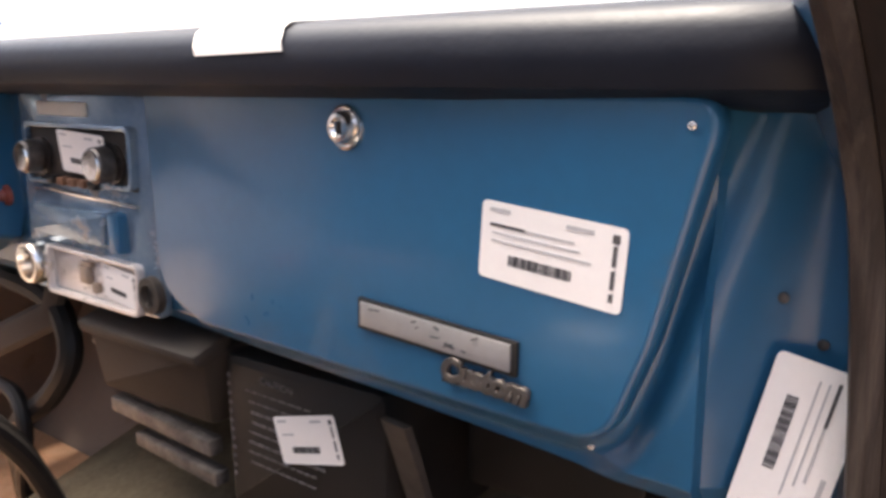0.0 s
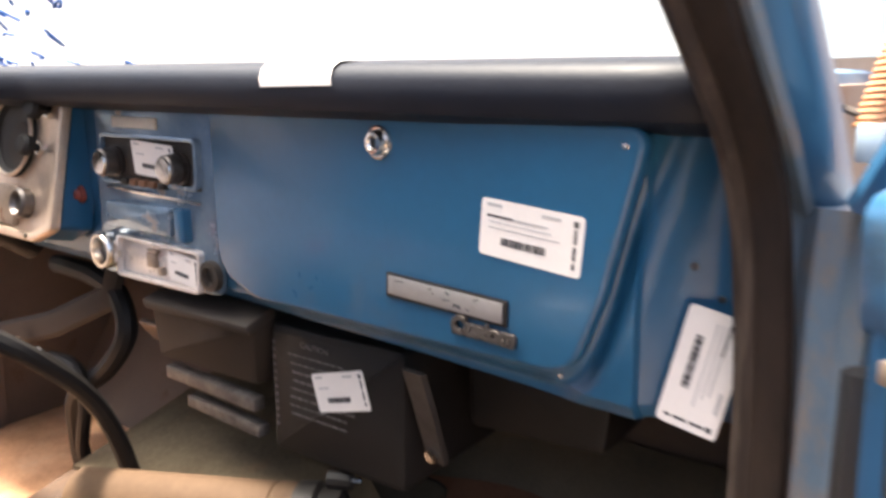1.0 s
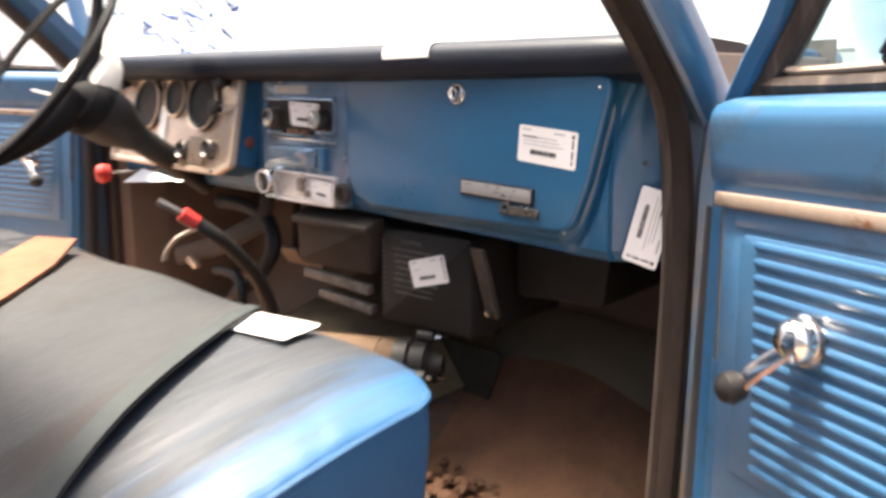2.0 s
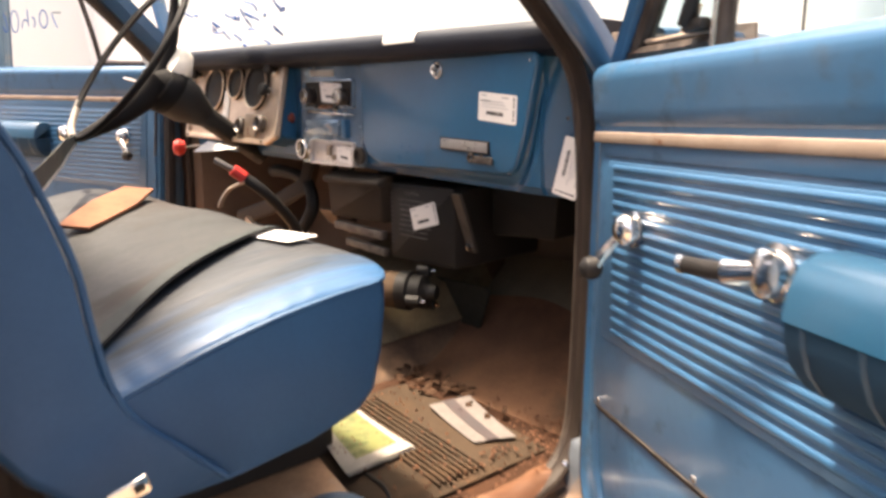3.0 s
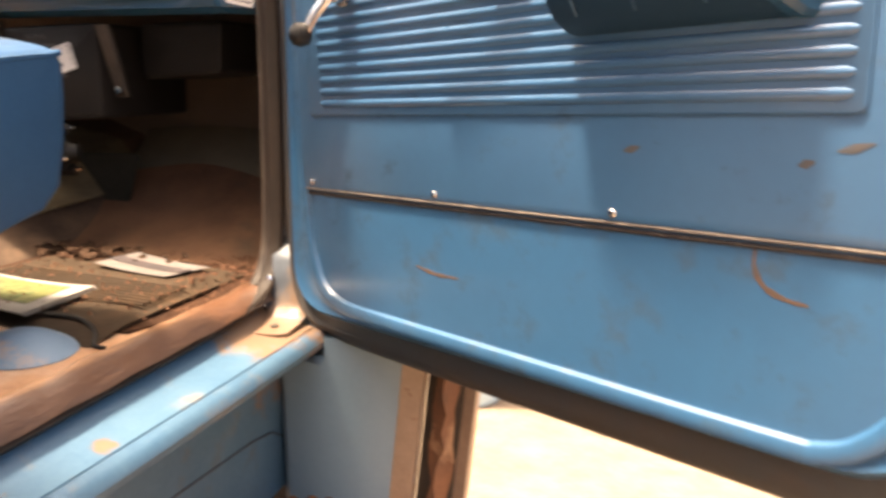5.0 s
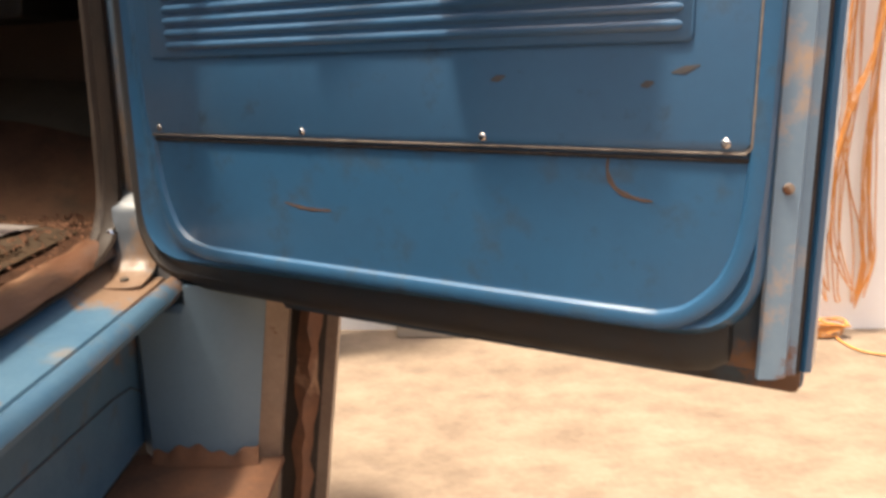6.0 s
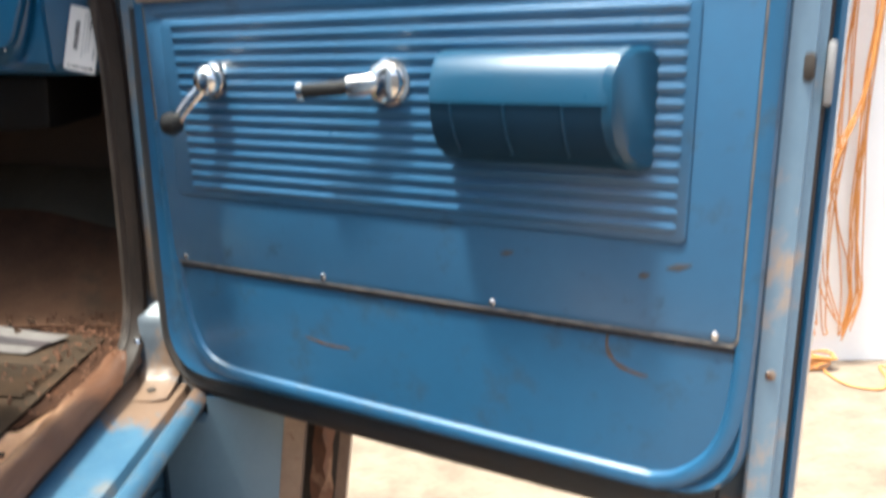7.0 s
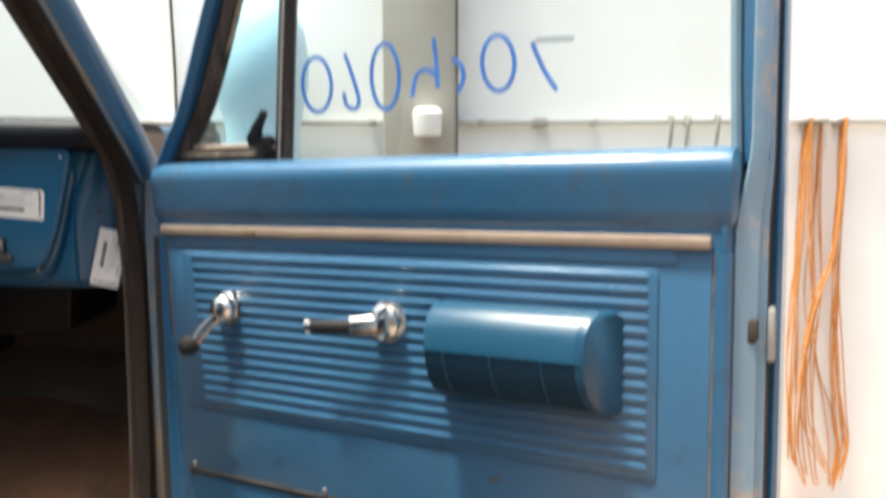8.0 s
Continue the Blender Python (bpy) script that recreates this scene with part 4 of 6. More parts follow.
# ---- doors ----
def build_door(name, m, label, vent_open=False):
    """A door in its own frame: x along it from the hinge, y outward, z up; the trim panel's lowest screws lie at z = 0."""
    d = thing(name, m, label, "vehicle door")
    o0 = rounded([(-0.045, -0.178), (0.786, -0.178), (0.786, 0.400), (-0.062, 0.400)], [0.075, 0.075, 0.02, 0.02], 10)
    o1 = rounded([(-0.060, -0.200), (0.798, -0.200), (0.798, 0.400), (-0.078, 0.400)], [0.085, 0.085, 0.02, 0.02], 10)
    o2 = rounded([(-0.078, -0.246), (0.822, -0.240), (0.822, 0.470), (-0.090, 0.470)], [0.07, 0.018, 0.012, 0.02], 10)
    o3 = rounded([(-0.080, -0.272), (0.834, -0.272), (0.834, 0.470), (-0.094, 0.470)], [0.04, 0.008, 0.008, 0.02], 10)

    def at(o, y):
        return [Vector((x, y, z)) for x, z in o]

    c = [Vector((0.36 + (x - 0.36) * 0.97, 0.0, 0.12 + (z - 0.12) * 0.95)) for x, z in o0]
    mid = [a.lerp(b, 0.45) + Vector((0, -0.007, 0)) for a, b in zip(at(o0, 0.0), at(o1, 0.006))]
    lap = [a.lerp(b, 0.8) for a, b in zip(at(o0, 0.0), at(o1, 0.006))]
    part("door_shell", loft([c, at(o0, 0.0), mid, lap, at(o1, 0.018), at(o1, 0.040)]), M_door, d, "blue painted steel door shell")
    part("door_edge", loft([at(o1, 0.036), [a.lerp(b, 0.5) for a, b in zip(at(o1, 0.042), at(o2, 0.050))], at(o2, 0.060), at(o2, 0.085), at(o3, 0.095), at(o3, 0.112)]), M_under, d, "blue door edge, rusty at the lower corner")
    part("door_skin", slab(rounded([(-0.085, -0.276), (0.837, -0.276), (0.837, 0.47), (-0.095, 0.47)], 0.012), 0.012, 0.004, m=Matrix.Translation((0, 0.110, 0))), M_paint, d)
    # rubber strip along the hinge side and the bottom; its dark tone includes shade
    run = smooth_path([Vector(q) for q in ((-0.083, 0.36), (-0.080, 0.10), (-0.074, -0.10), (-0.060, -0.170), (-0.020, -0.206), (0.06, -0.214), (0.30, -0.215), (0.45, -0.2145))], 5)
    part("weatherstrip", sweep([(p.x, 0.020, p.y) for p in run], 0.018, 8, flat=(1.0, 0.8), up=(0, 1, 0), taper=lambda f: 1.0 if f < 0.6 else max(0.1, 1 - (f - 0.6) * 2.2)), M_strip_rubber, d, "rubber weatherstrip darkened for the shade below the bead")
    hem = ((0.004, -0.186), (0.005, -0.205), (0.009, -0.222), (0.016, -0.234), (0.025, -0.2405), (0.034, -0.239), (0.045, -0.228), (0.052, -0.200))
    part("bottom_hem", loft([[Vector((x, y, z + lift)) for y, z in hem] for x, lift in ((-0.030, 0.028), (-0.012, 0.012), (0.02, 0.004), (0.10, 0.002), (0.30, 0.0), (0.55, -0.001), (0.72, -0.002), (0.752, 0.004), (0.770, 0.016))]), M_hem_rubber, d, "grimy rubber hem along the door's bottom, shade in its colour")
    part("door_bead", sweep(smooth_path([(-0.040, 0.002, 0.20), (-0.032, 0.002, 0.05), (-0.016, 0.001, -0.07), (0.002, 0.0, -0.126), (0.022, 0.0, -0.154), (0.055, 0.0, -0.170), (0.12, 0.0, -0.176), (0.40, 0.0, -0.180), (0.66, 0.0, -0.183), (0.712, 0.0, -0.180), (0.745, 0.0, -0.162), (0.772, 0.001, -0.125), (0.785, 0.002, -0.06), (0.788, 0.002, 0.10), (0.788, 0.002, 0.36)], 5), 0.011, 8, flat=(0.75, 1.0), up=(0, 1, 0)), M_door, d, "rolled bead round the door")
    sh = [(0.010, 0.385), (0.000, 0.387), (-0.004, 0.394), (-0.0060, 0.410), (-0.0085, 0.428), (-0.0108, 0.446), (-0.0112, 0.454), (-0.0092, 0.463), (-0.003, 0.470), (0.008, 0.4745), (0.022, 0.477), (0.045, 0.479), (0.075, 0.476), (0.075, 0.43), (0.03, 0.385)]
    part("door_shoulder", loft([[Vector((x, y * k + 0.03 * (1 - k), 0.43 + (z - 0.43) * k)) for y, z in sh] for x, k in ((-0.084, 0.7), (-0.078, 0.95), (-0.066, 1.0), (0.3, 1.0), (0.785, 1.0), (0.797, 0.95), (0.803, 0.7))]), M_door, d)
    panel = part("trim_panel", slab(rounded([(-0.026, -0.008), (0.779, -0.008), (0.779, 0.372), (-0.050, 0.372)], [0.012, 0.012, 0.0, 0.0], 5), 0.008, 0.0025, m=Matrix.Translation((0, -0.005, 0))), M_ribbed, d, "blue ribbed door trim panel")
    part("panel_edging", sweep([(-0.050, -0.003, 0.36), (-0.028, -0.003, -0.002), (-0.022, -0.003, -0.0095), (0.774, -0.003, -0.0095), (0.7805, -0.003, -0.004), (0.7805, -0.003, 0.36)], 0.0017, 6, up=(0, 1, 0)), M_edging, panel, "thin tarnished edging")
    # dark tube draws the shade in the gap round the trim panel
    part("panel_shadow_gap", sweep([(-0.054, 0.0, 0.36), (-0.034, 0.0, -0.004), (-0.024, 0.0, -0.016), (0.778, 0.0, -0.016), (0.787, 0.0, -0.006), (0.787, 0.0, 0.36)], 0.0024, 6, up=(0, 1, 0)), M_seal, panel)
    # raised field and its ribs
    part("raised_field", slab(rounded([(-0.006, 0.094), (0.722, 0.094), (0.722, 0.340), (-0.016, 0.340)], 0.010, 4), 0.004, 0.002, m=Matrix.Translation((0, -0.008, 0))), M_ribbed, panel)
    rib = None
    for i in range(15):
        z = 0.1105 + i * 0.0158
        x0 = 0.027 - 0.0016 * i
        bm = loft([[Vector((x, -0.008 + 0.92 * y * k, z + dz * k)) for y, dz in ((0.001, -0.0066), (-0.0018, -0.0050), (-0.0034, -0.0018), (-0.0034, 0.0012), (-0.0022, 0.0034), (0.001, 0.0046))] for x, k in ((x0, 0.4), (x0 + 0.006, 1.0), (0.705, 1.0), (0.711, 0.4))])
        part("rib", bm, M_rib, panel)
    part("top_flat", slab(rounded([(-0.030, 0.346), (0.745, 0.346), (0.735, 0.366), (-0.025, 0.366)], 0.004, 3), 0.004, 0.0015, m=Matrix.Translation((0, -0.0075, 0))), M_ribbed, panel)
    part("trim_strip", box(0.836, 0.009, 0.0148, (0.360, -0.0078, 0.3715), 0.0028), M_strip, d, "tarnished metal trim strip")
    for x in (0.0, 0.253, 0.503, 0.757):
        part("screw", lathe([(0, 0.0048), (0.0015, 0.0045), (0.0026, 0.003), (0.0027, 0.0)], (x, -0.0052, 0.0), (0, -1, 0), 12), M_chrome, panel)
    # armrest with a padded top, an upright back and seams
    arm_sec = [(0.0, 0.280), (-0.020, 0.292), (-0.042, 0.291), (-0.058, 0.281), (-0.067, 0.262), (-0.070, 0.236)]
    low_sec = [(0.0, 0.236), (-0.068, 0.236), (-0.066, 0.220), (-0.058, 0.198), (-0.044, 0.181), (-0.022, 0.170), (0.0, 0.168)]

    def arm_rings(sec):
        return [[Vector((x0 + (0.42 * y if x0 > 0.6 else 0.0), y * k, 0.232 + (z - 0.232) * k)) for y, z in sec] for x0, k in ((0.449, 0.90), (0.452, 0.97), (0.459, 1.0), (0.54, 1.0), (0.668, 1.0), (0.677, 0.985), (0.682, 0.95))]
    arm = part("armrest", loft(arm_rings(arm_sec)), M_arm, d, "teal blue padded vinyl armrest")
    # the lower front is set darker than the padded top
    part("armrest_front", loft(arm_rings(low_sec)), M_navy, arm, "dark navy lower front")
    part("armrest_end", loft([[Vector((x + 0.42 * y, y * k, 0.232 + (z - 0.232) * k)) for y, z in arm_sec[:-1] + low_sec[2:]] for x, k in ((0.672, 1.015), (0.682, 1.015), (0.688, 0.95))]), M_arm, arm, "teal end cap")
    for x in (0.478, 0.540, 0.604):
        part("seam", sweep([(x, -0.0685, 0.234), (x + 0.001, -0.0665, 0.220), (x + 0.002, -0.0585, 0.198), (x + 0.003, -0.046, 0.182)], 0.0016, 6), M_arm, arm)
    # window crank
    cr = part("window_crank", lathe([(0, 0.023), (0.004, 0.024), (0.006, 0.020), (0.015, 0.021), (0.022, 0.019), (0.028, 0.012), (0.030, 0.0)], (0.083, -0.008, 0.257), (0, -1, 0), 24), M_chrome, d, "chrome window crank with a black knob")
    part("crank_arm", sweep(smooth_path([(0.080, -0.031, 0.247), (0.064, -0.036, 0.231), (0.050, -0.039, 0.216), (0.041, -0.040, 0.205)], 4), 0.0075, 8, flat=(0.6, 1.2), up=(0, 1, 0)), M_chrome, cr)
    part("crank_knob", lathe([(0, 0.006), (0.004, 0.013), (0.014, 0.0165), (0.024, 0.014), (0.030, 0.006), (0.031, 0.0)], (0.035, -0.030, 0.199), (-0.1, -1, 0), 18), M_black, cr)
    # inside door handle
    hd = part("inside_handle", lathe([(0, 0.026), (0.004, 0.028), (0.006, 0.022), (0.012, 0.024), (0.019, 0.023), (0.024, 0.015), (0.026, 0.0)], (0.367, -0.008, 0.256), (0, -1, 0), 24), M_chrome, d, "chrome inside door handle with a dark grip")
    part("lever", sweep([(0.362, -0.026, 0.255), (0.344, -0.033, 0.252), (0.324, -0.037, 0.250)], 0.011, 10, flat=(0.7, 1.1), up=(0, 1, 0)), M_chrome, hd)
    part("grip", sweep([(0.330, -0.037, 0.2505), (0.304, -0.041, 0.248), (0.268, -0.044, 0.246), (0.262, -0.044, 0.2455)], 0.0085, 10, flat=(0.7, 1.1), up=(0, 1, 0)), M_black, hd)
    part("grip_end", sweep([(0.2635, -0.044, 0.2456), (0.255, -0.045, 0.245)], 0.0092, 10, flat=(0.7, 1.1), up=(0, 1, 0)), M_chrome, hd)
    # latch in the rear edge
    lt = part("latch", box(0.013, 0.022, 0.028, (0.817, 0.034, 0.272), 0.004), M_dark, d, "dark steel door latch")
    part("latch_plate", box(0.008, 0.022, 0.062, (0.836, 0.052, 0.266), 0.003), M_emblem, lt)
    part("plug", lathe([(0, 0.006), (0.003, 0.005), (0.0035, 0)], (0.812, 0.0225, -0.043), (0.5, -1, 0), 12), M_strip, d)
    # window frame: front bar, quarter light with its own frame and catch, division bar, rear upright, top rail
    yw = 0.055
    def edge_run(sec, rows):
        return loft([[Vector((0.842 - (0.842 - x) * k, y, z)) for x, y in sec] for z, k in rows])

    rise = ((-0.235, 1.0), (0.10, 1.0), (0.36, 1.0), (0.385, 0.985), (0.405, 0.93), (0.425, 0.83), (0.445, 0.73), (0.465, 0.66), (0.485, 0.63), (0.63, 0.62), (0.80, 0.66), (0.885, 0.70))
    part("rear_upright", edge_run([(0.795, 0.034), (0.7965, 0.020), (0.800, 0.0165), (0.812, 0.022), (0.8225, 0.031), (0.8235, 0.042), (0.831, 0.046), (0.832, 0.070), (0.800, 0.105)], rise), M_edge, d, "pale blue rear upright of the door")
    part("skin_edge", edge_run([(0.8335, 0.062), (0.840, 0.058), (0.845, 0.064), (0.846, 0.118), (0.815, 0.118), (0.8335, 0.085)], rise), M_paint, d, "folded blue edge of the door skin")
    # solid dark strips stand in for shade in the two edge gaps
    part("edge_gap", edge_run([(0.8305, 0.050), (0.8345, 0.055), (0.8345, 0.075), (0.8305, 0.075)], rise), M_seal, d, "dark strip for the shaded gap at the skin's folded edge")
    part("inner_gap", sweep([(0.7905, 0.022, -0.12), (0.7905, 0.022, 0.36)], 0.003, 6, up=(0, 1, 0)), M_seal, d)

    def bar(name, pts, r, flat, material, label=""):
        return part(name, sweep(smooth_path([(x, yw, z) for x, z in pts], 4), r, 8, flat=flat, up=(0, 1, 0)), material, fr, label)

    fr = part("window_frame", sweep(smooth_path([(-0.112, yw, 0.455), (-0.080, yw, 0.515), (-0.046, yw, 0.575), (0.014, yw, 0.73), (0.066, yw, 0.835), (0.10, yw, 0.872), (0.16, yw, 0.885), (0.55, yw, 0.885), (0.74, yw, 0.88), (0.79, yw, 0.862), (0.806, yw, 0.82), (0.812, yw, 0.70), (0.814, yw, 0.56), (0.818, yw, 0.46)], 5), 0.019, 8, flat=(1.5, 0.85), up=(0, 1, 0)), M_door, d, "blue painted window frame")
    bar("frame_lining", [(0.796, 0.46), (0.793, 0.56), (0.790, 0.70), (0.782, 0.82)], 0.009, (1.4, 0.8), M_pale)
    if vent_open:  # the quarter light is swung out, so that its frame leans back over the opening
        bar("vent_front_bar", [(0.026, 0.482), (0.094, 0.58), (0.180, 0.70), (0.290, 0.86)], 0.021, (0.7, 1.0), M_post, "pale worn bar of the swung-out quarter light")
        bar("vent_rear_bar", [(0.262, 0.49), (0.305, 0.60), (0.362, 0.72), (0.42, 0.87)], 0.008, (1.0, 1.0), M_lip)
        bar("vent_sill", [(0.015, 0.485), (0.135, 0.487), (0.268, 0.490)], 0.012, (1.0, 0.8), M_seal)
    else:
        bar("quarter_seal", [(-0.080, 0.478), (-0.014, 0.58), (0.046, 0.73), (0.092, 0.84)], 0.017, (0.8, 1.0), M_seal, "brown rubber quarter light seal")
        bar("quarter_seal_low", [(-0.085, 0.490), (0.03, 0.487), (0.135, 0.487)], 0.014, (1.0, 0.8), M_seal)
        bar("division_bar", [(0.140, 0.46), (0.150, 0.65), (0.164, 0.87)], 0.014, (1.0, 1.0), M_seal, "dark division bar")
        part("division_trim", sweep([(0.142, yw - 0.014, 0.47), (0.152, yw - 0.014, 0.65), (0.166, yw - 0.014, 0.87)], 0.0035, 6, up=(0, 1, 0)), M_chrome, fr)
        bar("quarter_trim", [(0.122, 0.503), (-0.025, 0.503), (-0.046, 0.512), (-0.040, 0.535), (0.010, 0.61), (0.062, 0.735), (0.104, 0.83)], 0.006, (1.0, 0.8), M_strip, "tarnished quarter light frame")
        q = part("quarter_glass", slab([(-0.042, 0.506), (0.128, 0.506), (0.148, 0.865), (0.115, 0.865), (0.060, 0.735), (0.008, 0.61)], 0.004, m=Matrix.Translation((0, yw - 0.002, 0))), M_vent, fr, "tinted quarter light glass")
        q.visible_shadow = False
        ca = part("catch", box(0.044, 0.018, 0.016, (0.112, yw - 0.018, 0.508), 0.005), M_black, fr, "black quarter light catch")
        part("catch_lever", sweep([(0.100, yw - 0.022, 0.510), (0.114, yw - 0.028, 0.530), (0.130, yw - 0.030, 0.552)], 0.013, 8, flat=(0.6, 1.0), taper=lambda f: 1.0 - 0.5 * f), M_black, ca)
    win = part("window_glass", slab(rounded([(0.29 if vent_open else 0.148, 0.44), (0.800, 0.44), (0.796, 0.872), (0.43 if vent_open else 0.172, 0.872)], 0.01), 0.005, m=Matrix.Translation((0, yw - 0.002, 0))), M_glass, fr, "wound-up clear glass with blue marker writing")
    win.visible_shadow = False
    return d


U, N = Vector((0.8821, -0.4700, 0.0319)).normalized(), Vector((-0.4711, -0.8800, 0.0599)).normalized()
V = U.cross(-N).normalized()
DOOR = Matrix(((U.x, -N.x, V.x, 0.9280), (U.y, -N.y, V.y, -0.0961), (U.z, -N.z, V.z, 1.1259), (0, 0, 0, 1)))
door = build_door("passenger_side_panel", DOOR, "wide open blue passenger door with ribbed trim")
door.name = "open_passenger_door"
# the driver's door, mirrored, stands open a little wider
FAR = Matrix(((-0.9324, -0.3615, 0.0081, -0.8767), (-0.3601, 0.9304, 0.0674, -0.0804), (0.0319, -0.0599, 0.9977, 1.1899), (0, 0, 0, 1)))
far_door = build_door("open_driver_door", FAR, "open blue driver door with ribbed trim across the cab", True)


def write_on_glass(parent, flip):
    """Hand-written characters 70ch060 on the outside of the glass, seen reversed from within."""
    def loop(cx, cz, rx, rz, n=14):
        return [(cx + rx * math.cos(0.6 + i * 2 * math.pi / n), cz + rz * math.sin(0.6 + i * 2 * math.pi / n) - 0.15 * rx * math.cos(i * 2 * math.pi / n)) for i in range(n + 1)]
    strokes = [loop(0.256, 0.585, 0.024, 0.038), [(0.302, 0.622), (0.312, 0.598), (0.324, 0.562), (0.318, 0.550), (0.304, 0.556), (0.300, 0.572)],
               loop(0.365, 0.588, 0.021, 0.043), [(0.436, 0.630), (0.440, 0.600), (0.442, 0.568)], [(0.440, 0.584), (0.425, 0.592), (0.411, 0.585), (0.405, 0.560)],
               [(0.462, 0.602), (0.474, 0.594), (0.478, 0.578), (0.470, 0.562)], loop(0.524, 0.592, 0.021, 0.034), [(0.618, 0.612), (0.572, 0.614)], [(0.567, 0.612), (0.574, 0.596), (0.584, 0.576), (0.598, 0.556)]]
    for i, s in enumerate(strokes):
        pts = smooth_path([((1.078 - x if flip else 0.403 + (x - 0.44) * 1.1), 0.0608, (0.634 if flip else 0.590) + (z - 0.585) * (0.9 if flip else 1.12)) for x, z in s], 4)
        part("written_stroke", sweep(pts, 0.0030 if flip else 0.0036, 6, flat=(0.25, 1.0), up=(0, 1, 0)), M_grey_marker if i == 7 else M_marker, parent)


for d in (door, far_door):
    fr = [c for c in d.children if c.name.startswith("window_frame")][0]
    glass_pane = [c for c in fr.children if c.name.startswith("window_glass")][0]
    write_on_glass(glass_pane, d is far_door)

# scratches through the paint of the passenger door
for pts, r in (([(0.643, -0.018), (0.643, -0.034), (0.653, -0.050), (0.672, -0.058), (0.690, -0.060)], 0.0035), ([(0.215, -0.092), (0.25, -0.098), (0.29, -0.098)], 0.003), ([(0.02, 0.215), (0.06, 0.213)], 0.002)):
    y = -0.0002 if pts[0][1] < 0 else -0.0055
    part("scratch", sweep(smooth_path([(x, y, z) for x, z in pts], 4), r, 6, flat=(0.12, 1.0), up=(0, 1, 0), taper=lambda f: 0.35 + 0.65 * math.sin(math.pi * f) * (0.7 + 0.3 * math.sin(f * 23))), M_scratch, door, "rust brown scratch")
for (x, z), r in (((0.715, 0.068), 0.012), ((0.52, 0.062), 0.008), ((0.68, 0.055), 0.006)):
    part("scuff", sweep([(x - r, -0.0052, z - r * 0.2), (x, -0.0052, z), (x + r * 1.2, -0.0052, z + r * 0.35)], 0.0035, 6, flat=(0.1, 1.0), up=(0, 1, 0), taper=lambda f: 0.3 + math.sin(math.pi * f)), M_mark, door, "dull dark scuff")

# ---- bench seat ----
seat = thing("bench_seat", pose(0, 0, 0), "worn blue vinyl bench seat with faded grey top", "seat")
low = [(-0.76, 1.11), (-0.66, 1.088), (-0.56, 1.087), (-0.44, 1.100), (-0.345, 1.120), (-0.315, 1.145), (-0.300, 1.20), (-0.292, 1.255), (-0.291, 1.290)]
TOPS = ((-0.297, 0.15), (-0.316, 0.50), (-0.36, 0.85), (-0.43, 1.0), (-0.52, 1.15), (-0.62, 1.15), (-0.70, 0.9), (-0.77, 0.6))


def bulge(x):
    return 0.024 * max(0.0, 1 - (abs(x - 0.02) / 0.685) ** 4.5) ** 0.75


def side_z(y):
    """Height of the piping along the cushion's side: it rises to the front in a shallow arch."""
    return 1.2292 + (y + 0.68) * 0.192 + 0.0150 * math.sin(math.pi * min(1.0, max(0.0, (y + 0.70) / 0.40)))


def front_s(x):
    """How far the front edge stands forward: full in the middle, rounded back at the corners."""
    return 0.022 - 0.045 * max(0.0, (abs(x - 0.02) - 0.58) / 0.105) ** 2.2


def cushion_ring(x, k=1.0):
    pts = low + [(y, side_z(y) + bulge(x) * g) for y, g in TOPS]
    pts = [(y + front_s(x) * min(1.0, max(0.0, (y + 0.46) / 0.13)), z) for y, z in pts]
    return [Vector((x, -0.53 + (y + 0.53) * k, 1.20 + (z - 1.20) * k)) for y, z in pts]


secs = [cushion_ring(-0.665, 0.96)] + [cushion_ring(x) for x in (-0.655, -0.62, -0.55, -0.35, 0.0, 0.30, 0.45, 0.55, 0.60, 0.63, 0.65, 0.665, 0.678, 0.690, 0.700)] + [cushion_ring(0.705, 0.985), cushion_ring(0.707, 0.96)]
cush = part("cushion", loft(secs), M_vinyl, seat, "blue vinyl seat cushion")
# piping along the upper side edge and across the front
pip = smooth_path([(0.704, y, side_z(y) + 0.001) for y in (-0.69, -0.62, -0.55, -0.48, -0.41, -0.36, -0.33)] + [(x, -0.2935 + front_s(x), 1.304) for x in (0.697, 0.685, 0.665, 0.64, 0.60, 0.30, -0.30, -0.64)], 5)
part("piping", sweep(pip, 0.0045, 6), M_vinyl, cush)
bprof = [(-0.575, 1.098), (-0.63, 1.155), (-0.674, 1.20), (-0.699, 1.25), (-0.712, 1.32), (-0.720, 1.385), (-0.737, 1.445), (-0.760, 1.51), (-0.793, 1.573), (-0.832, 1.635), (-0.868, 1.690), (-0.905, 1.712), (-0.940, 1.68), (-0.915, 1.45), (-0.850, 1.25), (-0.79, 1.16), (-0.73, 1.105), (-0.65, 1.085)]
back = part("backrest", loft([[Vector((x, -0.76 + (y + 0.76) * k, 1.4 + (z - 1.4) * (0.4 + 0.6 * k))) for y, z in bprof] for x, k in ((-0.69, 0.9), (-0.675, 1.0), (0.66, 1.0), (0.700, 0.99), (0.716, 0.95), (0.722, 0.88))]), M_vinyl, seat, "blue vinyl seat backrest")
part("piping", sweep(smooth_path([(0.714, y + 0.004, z) for y, z in bprof[:11]], 4), 0.0045, 6), M_vinyl, back)
# added dark box fills the space under the cushion as its shade
part("under_seat_shade", box(1.02, 0.50, 0.15, (-0.02, -0.525, 1.02), 0.01), M_dark, seat, "dark box standing in for the shade under the seat")


